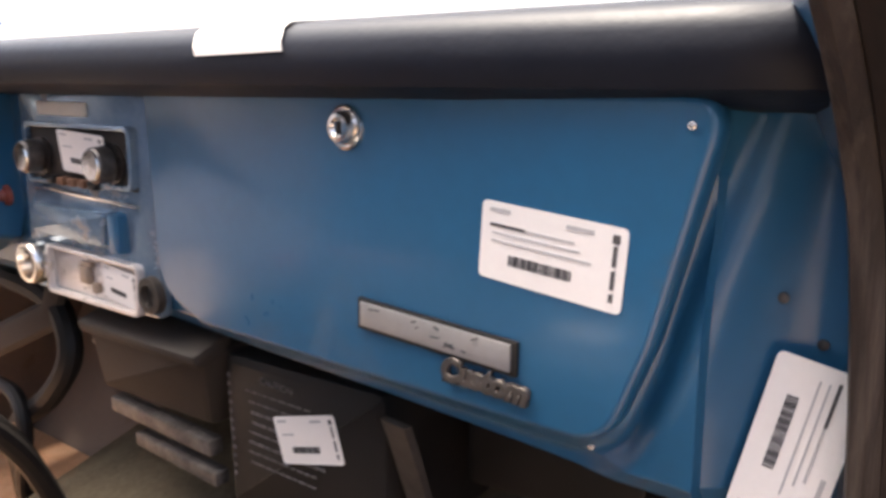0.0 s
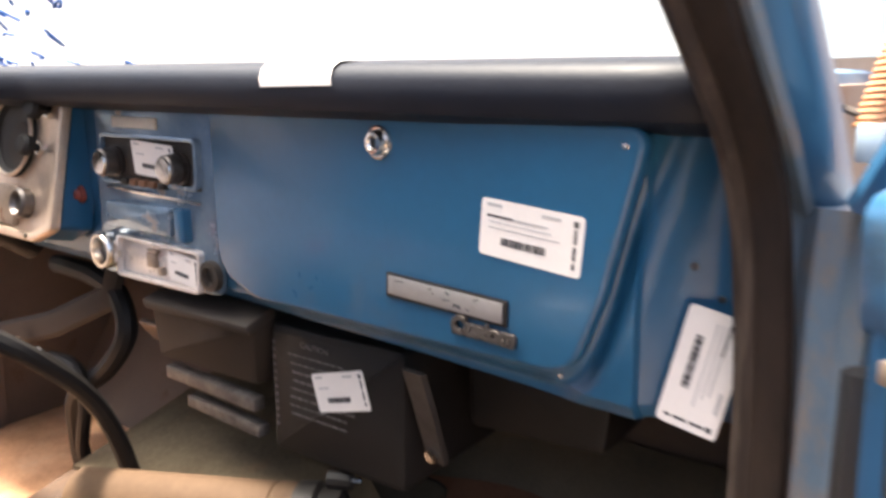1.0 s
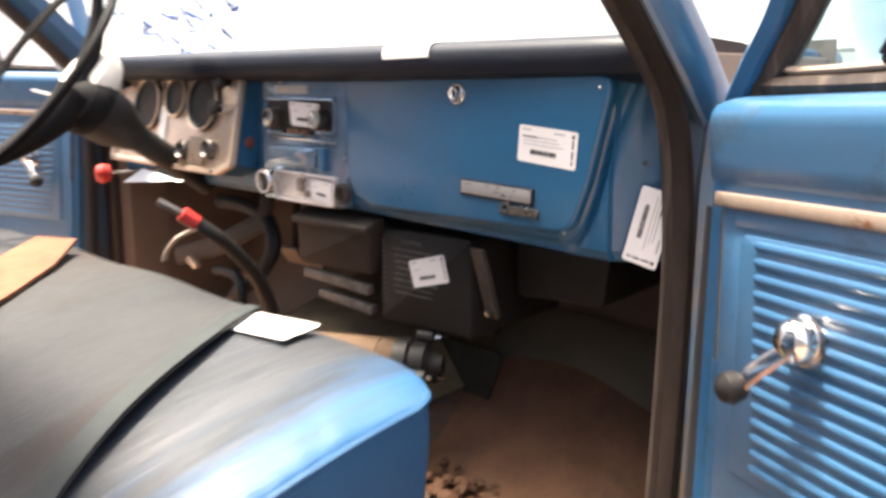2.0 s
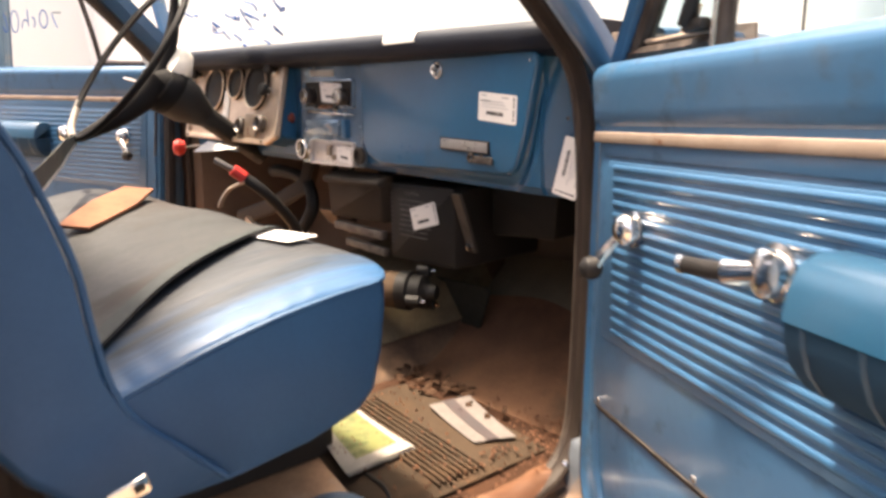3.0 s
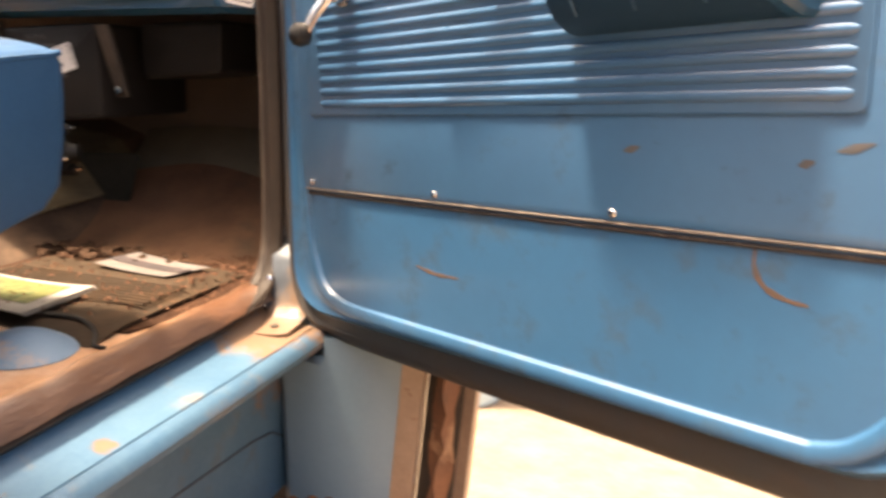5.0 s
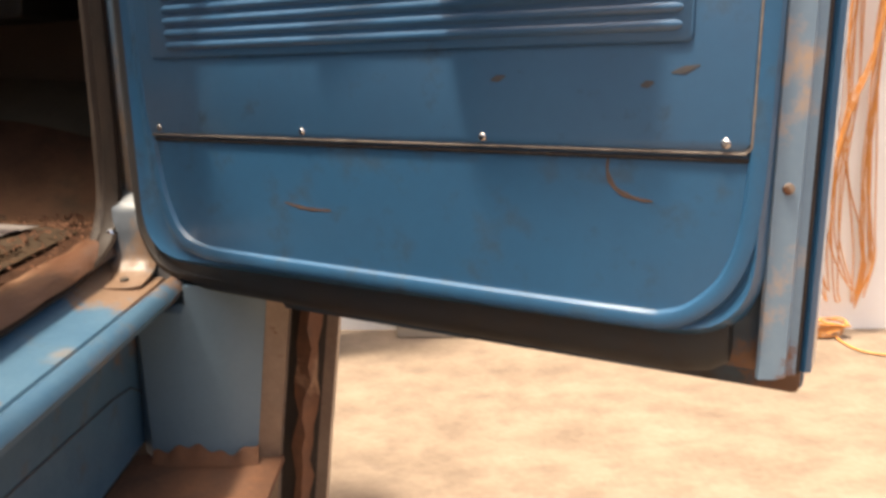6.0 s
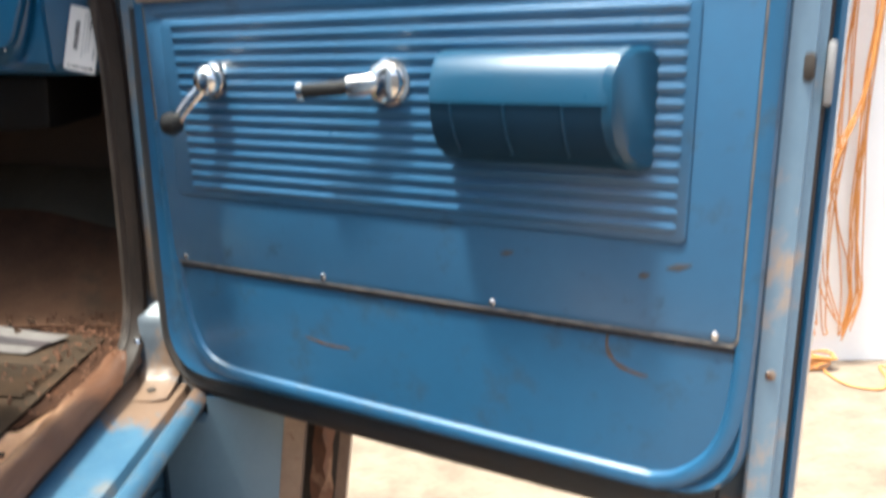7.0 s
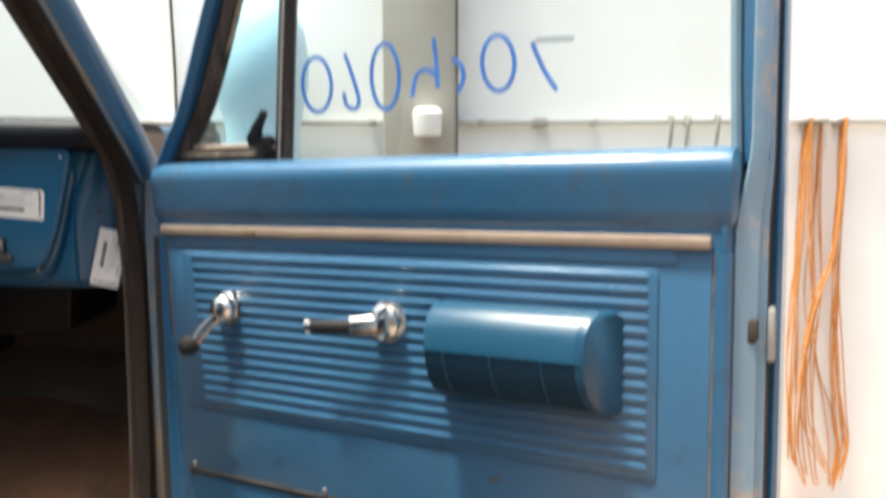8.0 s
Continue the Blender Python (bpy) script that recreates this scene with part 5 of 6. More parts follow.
# cover laid over the middle of the seat, its free edge lifting
def seat_top(x, y):
    """Height of the cushion's top: full in the middle, drawn down to the piping at its edges."""
    a, b = (x - 0.0245) / 0.6785, (y + 0.5) / (0.206 + front_s(x))
    edge = max(0.0, 1 - abs(a) ** 5) * max(0.0, 1 - max(0.0, b) ** 5)
    return side_z(y) + 0.004 + 0.040 * edge ** 0.66


def top_panel(s, t):
    a, b = math.sin(math.pi * (s - 0.5)), math.sin(math.pi * (t - 0.5))
    x = 0.0245 + 0.6785 * a
    y = -0.5 + (0.206 + (front_s(x) if b > 0 else 0.0)) * b
    pucker = 0.0016 * math.sin(y * 190) * max(0, a) ** 12 * (y < -0.42) + 0.0004 * math.sin(x * 60 + 9 * math.sin(y * 14)) * max(0.0, a)
    return Vector((x, y, seat_top(x, y) + pucker))


part("top_panel", sheet(top_panel, 60, 40, 0.003), M_gloss, cush, "worn blue vinyl top with painted sheen streaks")


def cover(s, t):
    y = -0.305 - 0.40 * t
    right = 0.40 + 0.24 * t + 0.006 * math.sin(t * 7)
    x = -0.63 + (right + 0.63) * s
    z = seat_top(x, y) + 0.008 + 0.009 * max(0, (s - 0.86) / 0.14) ** 2 * (0.2 + math.sin(math.pi * min(1, t * 1.2))) + 0.003 * math.sin(x * 17 + y * 23)
    return Vector((x, y, z))


cov = thing("seat_cover", None, "faded grey-green vinyl sheet draped over the bench seat", "seat cover")
part("sheet", sheet(cover, 44, 18, 0.003), M_vinyl_top, cov)
part("border", sheet(lambda u, t: cover(0.972 + 0.028 * u, t) + Vector((0, 0, 0.0022)), 4, 18, 0.001), M_hem, cov, "pale grey-green border along the sheet's free edge")
part_card = part("cardboard_strip", loft([[Vector((x, y, z)) for y, z in ((-0.032 * k, 0), (0.032 * k, 0.0), (0.032 * k, 0.006), (-0.032 * k, 0.006))] for x, k in ((-0.17, 1.0), (-0.05, 1.4), (0.06, 1.15), (0.12, 0.9))]), M_card)
part_card.matrix_world = pose(-0.005, -0.47, seat_top(-0.005, -0.47) + 0.021, -6, 7, -43)
tagged(part_card, "torn orange-brown cardboard strip on the seat", "cardboard")

# ---- steering column and wheel ----
HUB, RIM = Vector((-0.400, -0.185, 1.600)), Vector((-0.3988, -0.2585, 1.6596))
sw = thing("steering_wheel", Matrix.Translation(HUB), "thin black two-spoke steering wheel with part of its rim pale", "steering wheel")
sidev, upv = Vector((0.9994, -0.0342, 0.0)), Vector((0.0203, 0.5934, 0.8046))
facing = upv.cross(sidev).normalized() * -1.0
R = 0.2298


def on_rim(ang, r=R):
    return RIM - HUB + sidev * (r * math.cos(ang)) + upv * (r * math.sin(ang))


part("rim", sweep([on_rim(a * math.pi / 40) for a in range(80)], 0.0085, 10, closed=True, up=facing), M_wheel, sw, "thin cracked black rim")
# a pale sleeve over the lower part of the black rim
part("pale_stretch", sweep([on_rim(math.pi * (1.18 + 0.27 * k / 16)) for k in range(17)], 0.0093, 10, up=facing), M_palerim, sw, "pale stretch of the rim")
for k in range(44):
    a = math.pi * (0.55 + 0.66 * k / 43)
    part("finger_grip", lathe([(-0.006, 0.002), (-0.003, 0.0065), (0.003, 0.0065), (0.006, 0.002)], on_rim(a, R - 0.009), sidev * -math.sin(a) + upv * math.cos(a), 6), M_black, sw)
for ang, wide in ((-88, 0.050), (91, 0.034)):
    end = on_rim(radians(ang))
    mid = end * 0.55 + (HUB - RIM) * 0.10
    part("spoke", sweep(smooth_path([(0.012, -0.010, 0.0), mid + Vector((0.010, 0, 0)), end], 6), wide, 12, flat=(0.95, 0.9), up=facing, taper=lambda f: 1.0 - 0.80 * f ** 0.75), M_wheel, sw)
ax = Vector((0.0, 0.165, -0.122)).normalized()
part("hub", lathe([(-0.034, 0.0), (-0.032, 0.034), (-0.014, 0.052), (0.02, 0.066), (0.040, 0.062), (0.060, 0.046)], (0, 0, 0), ax, 24), M_wheel, sw)
colm = thing("steering_column", Matrix.Translation(HUB), "black painted steering column with pale collar", "steering column")
part("shroud", lathe([(0.0, 0.060), (0.05, 0.060), (0.085, 0.056), (0.11, 0.044), (0.14, 0.032)], (0, 0, 0), ax, 24), M_black, colm)
part("tube", lathe([(0.12, 0.030), (0.26, 0.027), (0.34, 0.026)], (0, 0, 0), ax, 20), M_black, colm)
part("collar", lathe([(-0.042, 0.030), (-0.034, 0.066), (-0.018, 0.082), (0.004, 0.085), (0.024, 0.076), (0.045, 0.045)], (-0.035, 0.036, 0.026), ax, 28), M_cream, colm, "cream white bowl behind the hub")
part("indicator_stalk", sweep(smooth_path([(0.0, 0.02, -0.03), (-0.08, 0.0, 0.0), (-0.16, -0.03, 0.02)], 4), 0.004, 8), M_chrome, colm)
strap = thing("strap", Matrix.Translation(HUB + on_rim(radians(-92))), "grey-green webbing strap tied to the steering wheel rim", "strap")
run = [Vector((0.0, 0.0, 0.0)), Vector((0.12, -0.052, -0.012)), Vector((0.25, -0.106, -0.025)), Vector((0.50, -0.210, -0.050)), Vector((0.60, -0.260, -0.058))]
part("webbing", loft([[p + Vector((0.0, 0.25, 1.0)) * (w * q) + Vector((0.0015, 0.0015, 0)) * h for q, h in ((-1, 0), (1, 0), (1, 1), (-1, 1))] for p, w in zip(smooth_path(run, 5), [0.008 + 0.020 * min(1.0, k / 8) for k in range(21)])]), M_strapweb, strap)
part("pale_edge", sweep([p - Vector((0.0, 0.25, 1.0)) * w for p, w in zip(smooth_path(run, 5), [0.008 + 0.020 * min(1.0, k / 8) for k in range(21)])], 0.0045, 6), M_paleedge, strap, "pale frayed lower edge")

# red choke pull under the cluster, red-taped lever and hose in the middle
pull = thing("pull_knob", Matrix.Translation((-0.62, 0.02, 1.423)), "red pull knob on a bright rod", "knob")
part("knob", lathe([(0, 0.006), (0.006, 0.020), (0.022, 0.024), (0.034, 0.018), (0.038, 0.0)], (0.0, -0.06, 0), (-0.3, -1, 0.05), 18), M_red, pull)
part("rod", sweep([(0.0, -0.065, 0), (0.05, 0.06, 0.008)], 0.004, 8), M_chrome, pull)
lev = thing("gear_lever", Matrix.Translation((-0.03, 0.02, 1.08)), "dark gear lever with red tape and chrome end", "gear lever")
part("tube", sweep(smooth_path([(0.0, 0.0, -0.01), (0.012, -0.03, 0.10), (0.030, -0.075, 0.19), (0.046, -0.145, 0.268), (0.036, -0.19, 0.308)], 6), 0.012, 10), M_black, lev)
part("tube", sweep(smooth_path([(-0.03, 0.01, -0.01), (-0.022, -0.02, 0.10), (-0.005, -0.06, 0.185), (0.02, -0.13, 0.262)], 6), 0.010, 10), M_black, lev)
part("tape", sweep([(0.036, -0.192, 0.309), (0.032, -0.206, 0.321), (0.029, -0.214, 0.328)], 0.0135, 10), M_red, lev, "red tape")
part("end", sweep([(0.029, -0.213, 0.328), (0.020, -0.228, 0.339), (0.008, -0.244, 0.351)], 0.0065, 10), M_darkchrome, lev)
part("hook", sweep(smooth_path([(0.036, -0.19, 0.30), (0.012, -0.215, 0.285), (-0.004, -0.228, 0.262), (-0.010, -0.232, 0.245)], 5), 0.008, 10, flat=(0.5, 1.3)), M_alu, lev)
tag = part("paper_tag", sheet(lambda s, t: Vector((-0.125 + 0.25 * s, 0.016 * math.sin(3 * s), -0.050 * t * max(0.10, 1 - 1.5 * s) + 0.006 * math.sin(4 * s))), 12, 5, 0.001), M_paper)
tag.matrix_world = pose(-0.275, -0.085, 1.450, -58, 0, -8)
tagged(tag, "crumpled white paper tag tied to the column", "tag")
hose = thing("hose", Matrix.Translation((-0.12, 0.20, 1.05)), "black ribbed hose curling under the dashboard", "hose")
part("loop", sweep(smooth_path([(-0.32, -0.06, 0.30), (-0.25, -0.07, 0.305), (-0.17, -0.07, 0.298), (-0.111, -0.07, 0.275), (-0.081, -0.08, 0.219), (-0.135, -0.09, 0.150), (-0.226, -0.10, 0.085), (-0.262, -0.09, 0.0), (-0.27, -0.08, -0.095)], 6), 0.017, 10), M_black, hose)
part("stem", sweep(smooth_path([(-0.30, -0.10, 0.14), (-0.20, -0.11, 0.145), (-0.16, -0.12, 0.10), (-0.19, -0.12, 0.0), (-0.20, -0.10, -0.06)], 5), 0.011, 10), M_black, hose)
part("bracket", sweep([(-0.482, -0.10, 0.148), (-0.283, -0.10, 0.203), (-0.121, -0.08, 0.273), (-0.115, -0.06, 0.34)], 0.020, 8, flat=(0.5, 1.2), up=(0, 1, 0)), M_dark, hose, "grimy dark bracket")
part("clip", box(0.045, 0.014, 0.016, (-0.36, -0.125, 0.155), 0.003, rot=(0, 18, 0)), M_alu, hose, "dull bright clip")
for dx, dz, rx in ((-0.30, 1.22, 35), (-0.20, 1.20, 40)):
    pd = thing("pedal", pose(dx, 0.24, dz, rx, 0, 0), "worn pedal with bare metal face on a dark arm", "pedal", group="foot pedals")
    part("pad", box(0.075, 0.012, 0.055, (0, 0, 0), 0.005), M_strip, pd, "bare worn pedal pad")
    part("arm", sweep([(0, 0.01, 0.0), (0, 0.06, 0.06), (0.0, 0.20, 0.22)], 0.009, 8), M_dark, pd)

# ---- under the dash ----
DUCT = Matrix(((1, 0, 0, 0), (0, 1, -0.33, 0.062 + 0.33 * 1.366), (0, 0, 1, 0), (0, 0, 0, 1)))  # the outlet leans in towards its foot
hb = thing("heater_duct", Matrix.Translation((0, 0, 0)), "dark brown plastic heater outlet box", "heater duct")
part("body", slab(rounded([(-0.076, 1.262), (0.150, 1.268), (0.192, 1.370), (-0.032, 1.366)], 0.010, 4), 0.16, 0.008, 2, DUCT), M_dark, hb)
part("lip", box(0.225, 0.05, 0.016, (0.080, 0.075, 1.370), 0.005, rot=(18, 0, 0)), M_dark, hb)
part("lower_rail", box(0.20, 0.02, 0.020, (0.040, 0.105, 1.240), 0.003, rot=(0, 2, 0)), M_edging, hb, "bare metal rail under the duct")
part("lower_rail", box(0.16, 0.02, 0.018, (0.06, 0.11, 1.200), 0.003, rot=(0, 3, 0)), M_edging, hb)
part("bracket", box(0.03, 0.04, 0.12, (0.06, 0.18, 1.40), 0.003), M_dark, hb)
hc = thing("heater_case", Matrix.Translation((0, 0, 0)), "black heater case with white caution lettering", "heater")
part("case", slab(rounded([(0.190, 1.195), (0.410, 1.20), (0.415, 1.372), (0.195, 1.368)], 0.012, 4), 0.26, 0.010, 2, Matrix.Translation((0, 0.083, 0))), M_black, hc)
part("case_wing", slab(rounded([(0.45, 1.27), (0.62, 1.28), (0.63, 1.375), (0.45, 1.372)], 0.014, 4), 0.22, 0.010, 2, Matrix.Translation((0, 0.15, 0))), M_black, hc)
part("strap", loft([[Vector((x + dx, y, z)) for dx, y in ((-0.014, yy), (0.014, yy - 0.004), (0.015, yy + 0.004), (-0.014, yy + 0.008))] for x, yy, z in ((0.446, 0.058, 1.365), (0.444, 0.076, 1.32), (0.439, 0.100, 1.262), (0.437, 0.108, 1.240))]), M_strapmetal, hc, "bare metal strap")
part("strap_bolt", lathe([(0, 0.009), (0.005, 0.008), (0.006, 0)], (0.438, 0.100, 1.252), (0, -1, 0), 8), M_chrome, hc)
cap_m = pose(0.276, 0.0815, 1.349, 90, 2, 0)
strip_text("CAUTION", 0.0105, cap_m, M_faint_ink, "caution_text", hc, "white printed caution heading")
rnd = random.Random(3)
for i in range(8):
    x, stop = 0.226 + rnd.uniform(0.0, 0.010), rnd.uniform(0.300, 0.335)
    bm = bmesh.new()
    while x < stop:
        wd = rnd.uniform(0.004, 0.012)
        bm = join(bm, box(wd, 0.0006, 0.0020 + 0.0012 * (i in (2, 3, 5)), (x + wd / 2, 0.0822, 1.334 - i * 0.0112), 0))
        x += wd + rnd.uniform(0.0015, 0.003)
    part("text_bar", bm, M_faint_ink, hc)
for i in range(12):
    part("side_print", box(0.005, 0.0006, 0.004, (0.203, 0.0822, 1.345 - i * 0.010), 0), M_greyband, hc)

mo = thing("electric_motor", Matrix.Translation((0.165, 0.004, 1.138)), "tan cylindrical electric motor with a dark bolted end", "motor")
d = Vector((0.89, 0.455, 0.0)).normalized()
part("housing", lathe([(-0.19, 0.0), (-0.19, 0.036), (-0.184, 0.040), (0.078, 0.040), (0.080, 0.038), (0.083, 0.038), (0.085, 0.041), (0.112, 0.041)], (0, 0, 0), d, 32), M_brass, mo)
part("end_cap", lathe([(0.110, 0.043), (0.135, 0.044), (0.140, 0.037), (0.165, 0.036), (0.172, 0.024), (0.182, 0.018), (0.195, 0.016), (0.195, 0.0)], (0, 0, 0), d, 28), M_black, mo, "dark cast end cap")
for w in (70, 190, 310):
    o = Vector((-d.y, d.x, 0)) * (0.047 * math.cos(radians(w))) + Vector((0, 0, 0.047 * math.sin(radians(w))))
    part("bolt", lathe([(0.15, 0.0038), (0.187, 0.0038), (0.188, 0.0)], o, d, 8), M_chrome, mo)
    part("lug", lathe([(0.145, 0.012), (0.175, 0.012), (0.176, 0.0)], o, d, 10), M_black, mo)


# ---- paper labels ----
def from_corners(tl, tr, bl, lift=0.0):
    tl, tr, bl = Vector(tl), Vector(tr), Vector(bl)
    x = (tr - tl).normalized()
    z = (tl - bl)
    z = (z - x * z.dot(x)).normalized()
    y = z.cross(x)
    c = tl + (tr - tl) / 2 + (bl - tl) / 2 - y * lift
    return Matrix(((x.x, y.x, z.x, c.x), (x.y, y.y, z.y, c.y), (x.z, y.z, z.z, c.z), (0, 0, 0, 1))), (tr - tl).length, (bl - tl).length


def label(m, w, h, text, full=True):
    """A white printed sticker: x along its length, z up, facing -y."""
    ob = part("paper_label", slab(rounded([(-w / 2, -h / 2), (w / 2, -h / 2), (w / 2, h / 2), (-w / 2, h / 2)], 0.004, 3), 0.0006), M_paper)
    ob.matrix_world = m
    tagged(ob, text, "label", "parts labels")

    def bar(x, z, bw, bh, material):
        part("printed_bar", box(bw, 0.0004, bh, (x, -0.0003, z)), material, ob)

    bar(-w * 0.36, h * 0.40, w * 0.15, h * 0.055, M_grey_ink)
    bar(w * 0.20, h * 0.38, w * 0.18, h * 0.055, M_grey_ink)
    if full:
        bar(-w * 0.30, h * 0.21, w * 0.26, h * 0.04, M_ink)
        bar(0.0, h * 0.205, w * 0.34, h * 0.03, M_grey_ink)
        bar(-w * 0.10, h * 0.11, w * 0.62, h * 0.024, M_grey_ink)
        bar(-w * 0.06, h * 0.01, w * 0.70, h * 0.024, M_grey_ink)
    else:
        bar(-w * 0.30, h * 0.12, w * 0.20, h * 0.04, M_grey_ink)
    k = 26
    rr = random.Random(7)
    for i in range(k):
        bar(-w * 0.27 + w * 0.45 * i / k, -h * 0.20, w * 0.45 / k * rr.choice((0.45, 0.7, 0.95)), h * 0.13, M_ink)
    bar(w * 0.43, h * 0.36, h * 0.09, h * 0.10, M_ink)
    for z, s in ((0.16, 0.24), (-0.12, 0.22), (-0.33, 0.10)):
        bar(w * 0.43, h * z, h * 0.05, h * s, M_ink)
    return ob


gy = -0.0088
lm, lw, lh = from_corners(*[DASH @ GL @ Vector((x - 0.14, gy, z)) for x, z in ((0.5645, 1.5725), (0.6655, 1.5655), (0.5560, 1.5225))])
label(lm, 0.100, 0.0495, "white parts label stuck on the blue glove box door")
lm, lw, lh = from_corners((0.7790, 0.0590, 1.478), (0.7580, 0.0485, 1.381), (0.7314, 0.0552, 1.488), 0.0055)
label(lm, 0.099, 0.048, "white parts label upright on the blue dash end")
lm, lw, lh = from_corners((0.269, 0.0815, 1.3175), (0.3535, 0.0815, 1.341), (0.281, 0.0815, 1.268), 0.0006)
label(lm, 0.087, 0.048, "small white parts label on the black heater case", False)
label(pose(0.047, 0.0385, 1.567, 6, 3.5, 0), 0.090, 0.045, "white parts label across the old radio", False)
label(pose(0.080, 0.0455, 1.428, 4, 7, 0), 0.064, 0.040, "white parts label lying in the dash tray", False)
lm, lw, lh = from_corners((0.408, -0.320, 1.337), (0.507, -0.300, 1.337), (0.433, -0.380, 1.337))
lm.translation.z = seat_top(0.46, -0.34) + 0.006
label(lm, 0.101, 0.062, "white parts label lying on the bench seat")
label(Matrix(((0.40, -0.917, 0, 0.9235), (0.917, 0.40, 0, -0.944), (0, 0, 1, 1.425), (0, 0, 0, 1))) @ pose(0, 0, 0, 0, -6, 0), 0.060, 0.105, "white parts label on the pale blue latch pillar", False)


def draped(s, t):
    x = 0.311 + 0.098 * s - 0.006 * t
    path = [(-0.0066, 1.6610), (-0.0066, 1.668), (-0.0016, 1.6780), (0.0080, 1.6835), (0.030, 1.6875), (0.048, 1.6892)]
    i = min(int(t * 5), 4)
    f = t * 5 - i
    return DASH @ Vector((x, path[i][0] * (1 - f) + path[i + 1][0] * f, path[i][1] * (1 - f) + path[i + 1][1] * f + 0.0012 + 0.002 * (1 - t) * (s - 0.5)))


ob = part("paper_label", sheet(draped, 8, 10, 0.0006), M_paper)
tagged(ob, "white parts label draped over the black dash pad", "label", "parts labels")

# ---- cab floor: mat, papers, belt, dirt ----
FZ = 0.9455
fm = thing("floor_mat", Matrix.Translation((0.55, -0.16, FZ + 0.010)), "grey-green ribbed rubber floor mat, dirty and torn", "floor mat")
part("sheet", sheet(lambda s, t: Vector((-0.21 + 0.40 * s, (-0.115 - 0.085 * s) * (1 - t) + 0.155 * t, 0.003 - 0.010 * max(0.0, 1 - t * 5) ** 2 - 0.006 * max(0.0, s * 6 - 5) ** 2 + 0.0025 * math.sin(7 * s + 3 * t))), 18, 16, 0.004), M_mat, fm)
for i in range(9):
    part("rib", sweep([(-0.19, 0.062 - i * 0.0115, 0.0085), (0.0, 0.040 - i * 0.0115, 0.0085), (0.175, 0.018 - i * 0.0115, 0.0085)], 0.0034, 6, flat=(0.7, 1.0)), M_mat, fm)


def leaf(corners, s0, s1, t0, t1, z, curl):
    """A sheet of paper spanning part of a four-cornered outline (a, b along the near edge; d, c along the far one)."""
    a, b, c, d = [Vector(k + (0,)) for k in corners]
    return sheet(lambda s, t: (lambda u, v: a.lerp(b, u).lerp(d.lerp(c, u), v) + Vector((0, 0, z + curl * (2 * u - 1) ** 2 + 0.6 * curl * v * u)))(s0 + (s1 - s0) * s, t0 + (t1 - t0) * t), 8, 6, 0.0006)


bk = thing("booklet", Matrix.Translation((0.49, -0.245, FZ + 0.0172)), "open white booklet with a yellow-green picture", "booklet")
outline = ((-0.112, -0.012), (0.116, -0.078), (0.114, 0.060), (-0.108, 0.085))
for k in range(3):
    part("page", leaf([(x * (1 - 0.012 * k), y - 0.002 * k) for x, y in outline], 0, 1, 0, 1, 0.0014 * k, 0.0012 + 0.0010 * k), M_shaded_paper, bk)
part("picture", leaf(outline, 0.05, 0.84, 0.20, 0.86, 0.0038, 0.0032), M_green, bk, "yellow-green printed picture")
pp = thing("leaflet", Matrix.Translation((0.59, -0.053, FZ + 0.0170)), "white leaflet with dark grey stripe on the floor", "leaflet")
outline = ((-0.111, 0.001), (0.068, -0.046), (0.105, 0.021), (-0.092, 0.091))
part("sheet", leaf(outline, 0, 1, 0, 1, 0.0, 0.003), M_leaflet, pp)
part("stripe", leaf(outline, 0.0, 1.0, 0.33, 0.60, 0.0016, 0.003), M_stripe, pp, "dark grey printed stripe")
db = part("floor_blister", sheet(lambda s, t: Vector((0.074 * math.cos(6.283 * s) * t, 0.060 * math.sin(6.283 * s) * t, 0.026 * (1 - t * t))), 24, 6, 0.002), M_edge)
db.matrix_world = pose(0.668, -0.388, FZ + 0.001, 0, 0, -20)
tagged(db, "blue painted dome of a floor plug", "floor plug")
wr = part("loose_wire", sweep(smooth_path([(0.60, -0.29, FZ + 0.012), (0.67, -0.30, FZ + 0.016), (0.72, -0.325, FZ + 0.010), (0.745, -0.355, FZ + 0.004), (0.765, -0.360, FZ + 0.004)], 5), 0.003, 6), M_black)
tagged(wr, "thin black wire lying on the cab floor", "wire")
def roll(s, t):
    """The worn edge of the floor: a low rounded crest that falls away to the seal."""
    wave = 0.002 * math.sin(31 * t) + 0.0015 * math.sin(77 * t + 1)
    z = 0.004 + 0.007 * math.sin(math.pi * min(1.0, s * 1.9)) ** 0.8 * (1 - t ** 4) if s < 0.263 else 0.004 + 0.007 * (1 - t ** 4) - (0.032 - 0.007 * t ** 4) * ((s - 0.263) / 0.737) ** 1.7
    return Vector((0.773 + 0.042 * s + wave * (1 - s), -0.86 + 0.83 * t, FZ + z + 0.0008 * math.sin(47 * t + 5 * s)))


part("sill_roll", sheet(roll, 20, 90, 0.003), M_scuff, cab, "shiny rusty rolled edge with its crest highlight painted pale")
olive = part("olive_board", slab(rounded([(0.06, 0.965), (0.296, 0.965), (0.352, 1.116), (0.335, 1.122), (0.06, 1.118)], 0.008, 3), 0.008, 0.002, 2, Matrix.Translation((0, 0.238, 0))), M_olive)
tagged(olive, "dark olive board standing in the footwell", "board")

bl = thing("seat_belt", Matrix.Translation((0.79, -0.80, FZ)), "teal webbing seat belt with a chrome tongue", "seat belt")
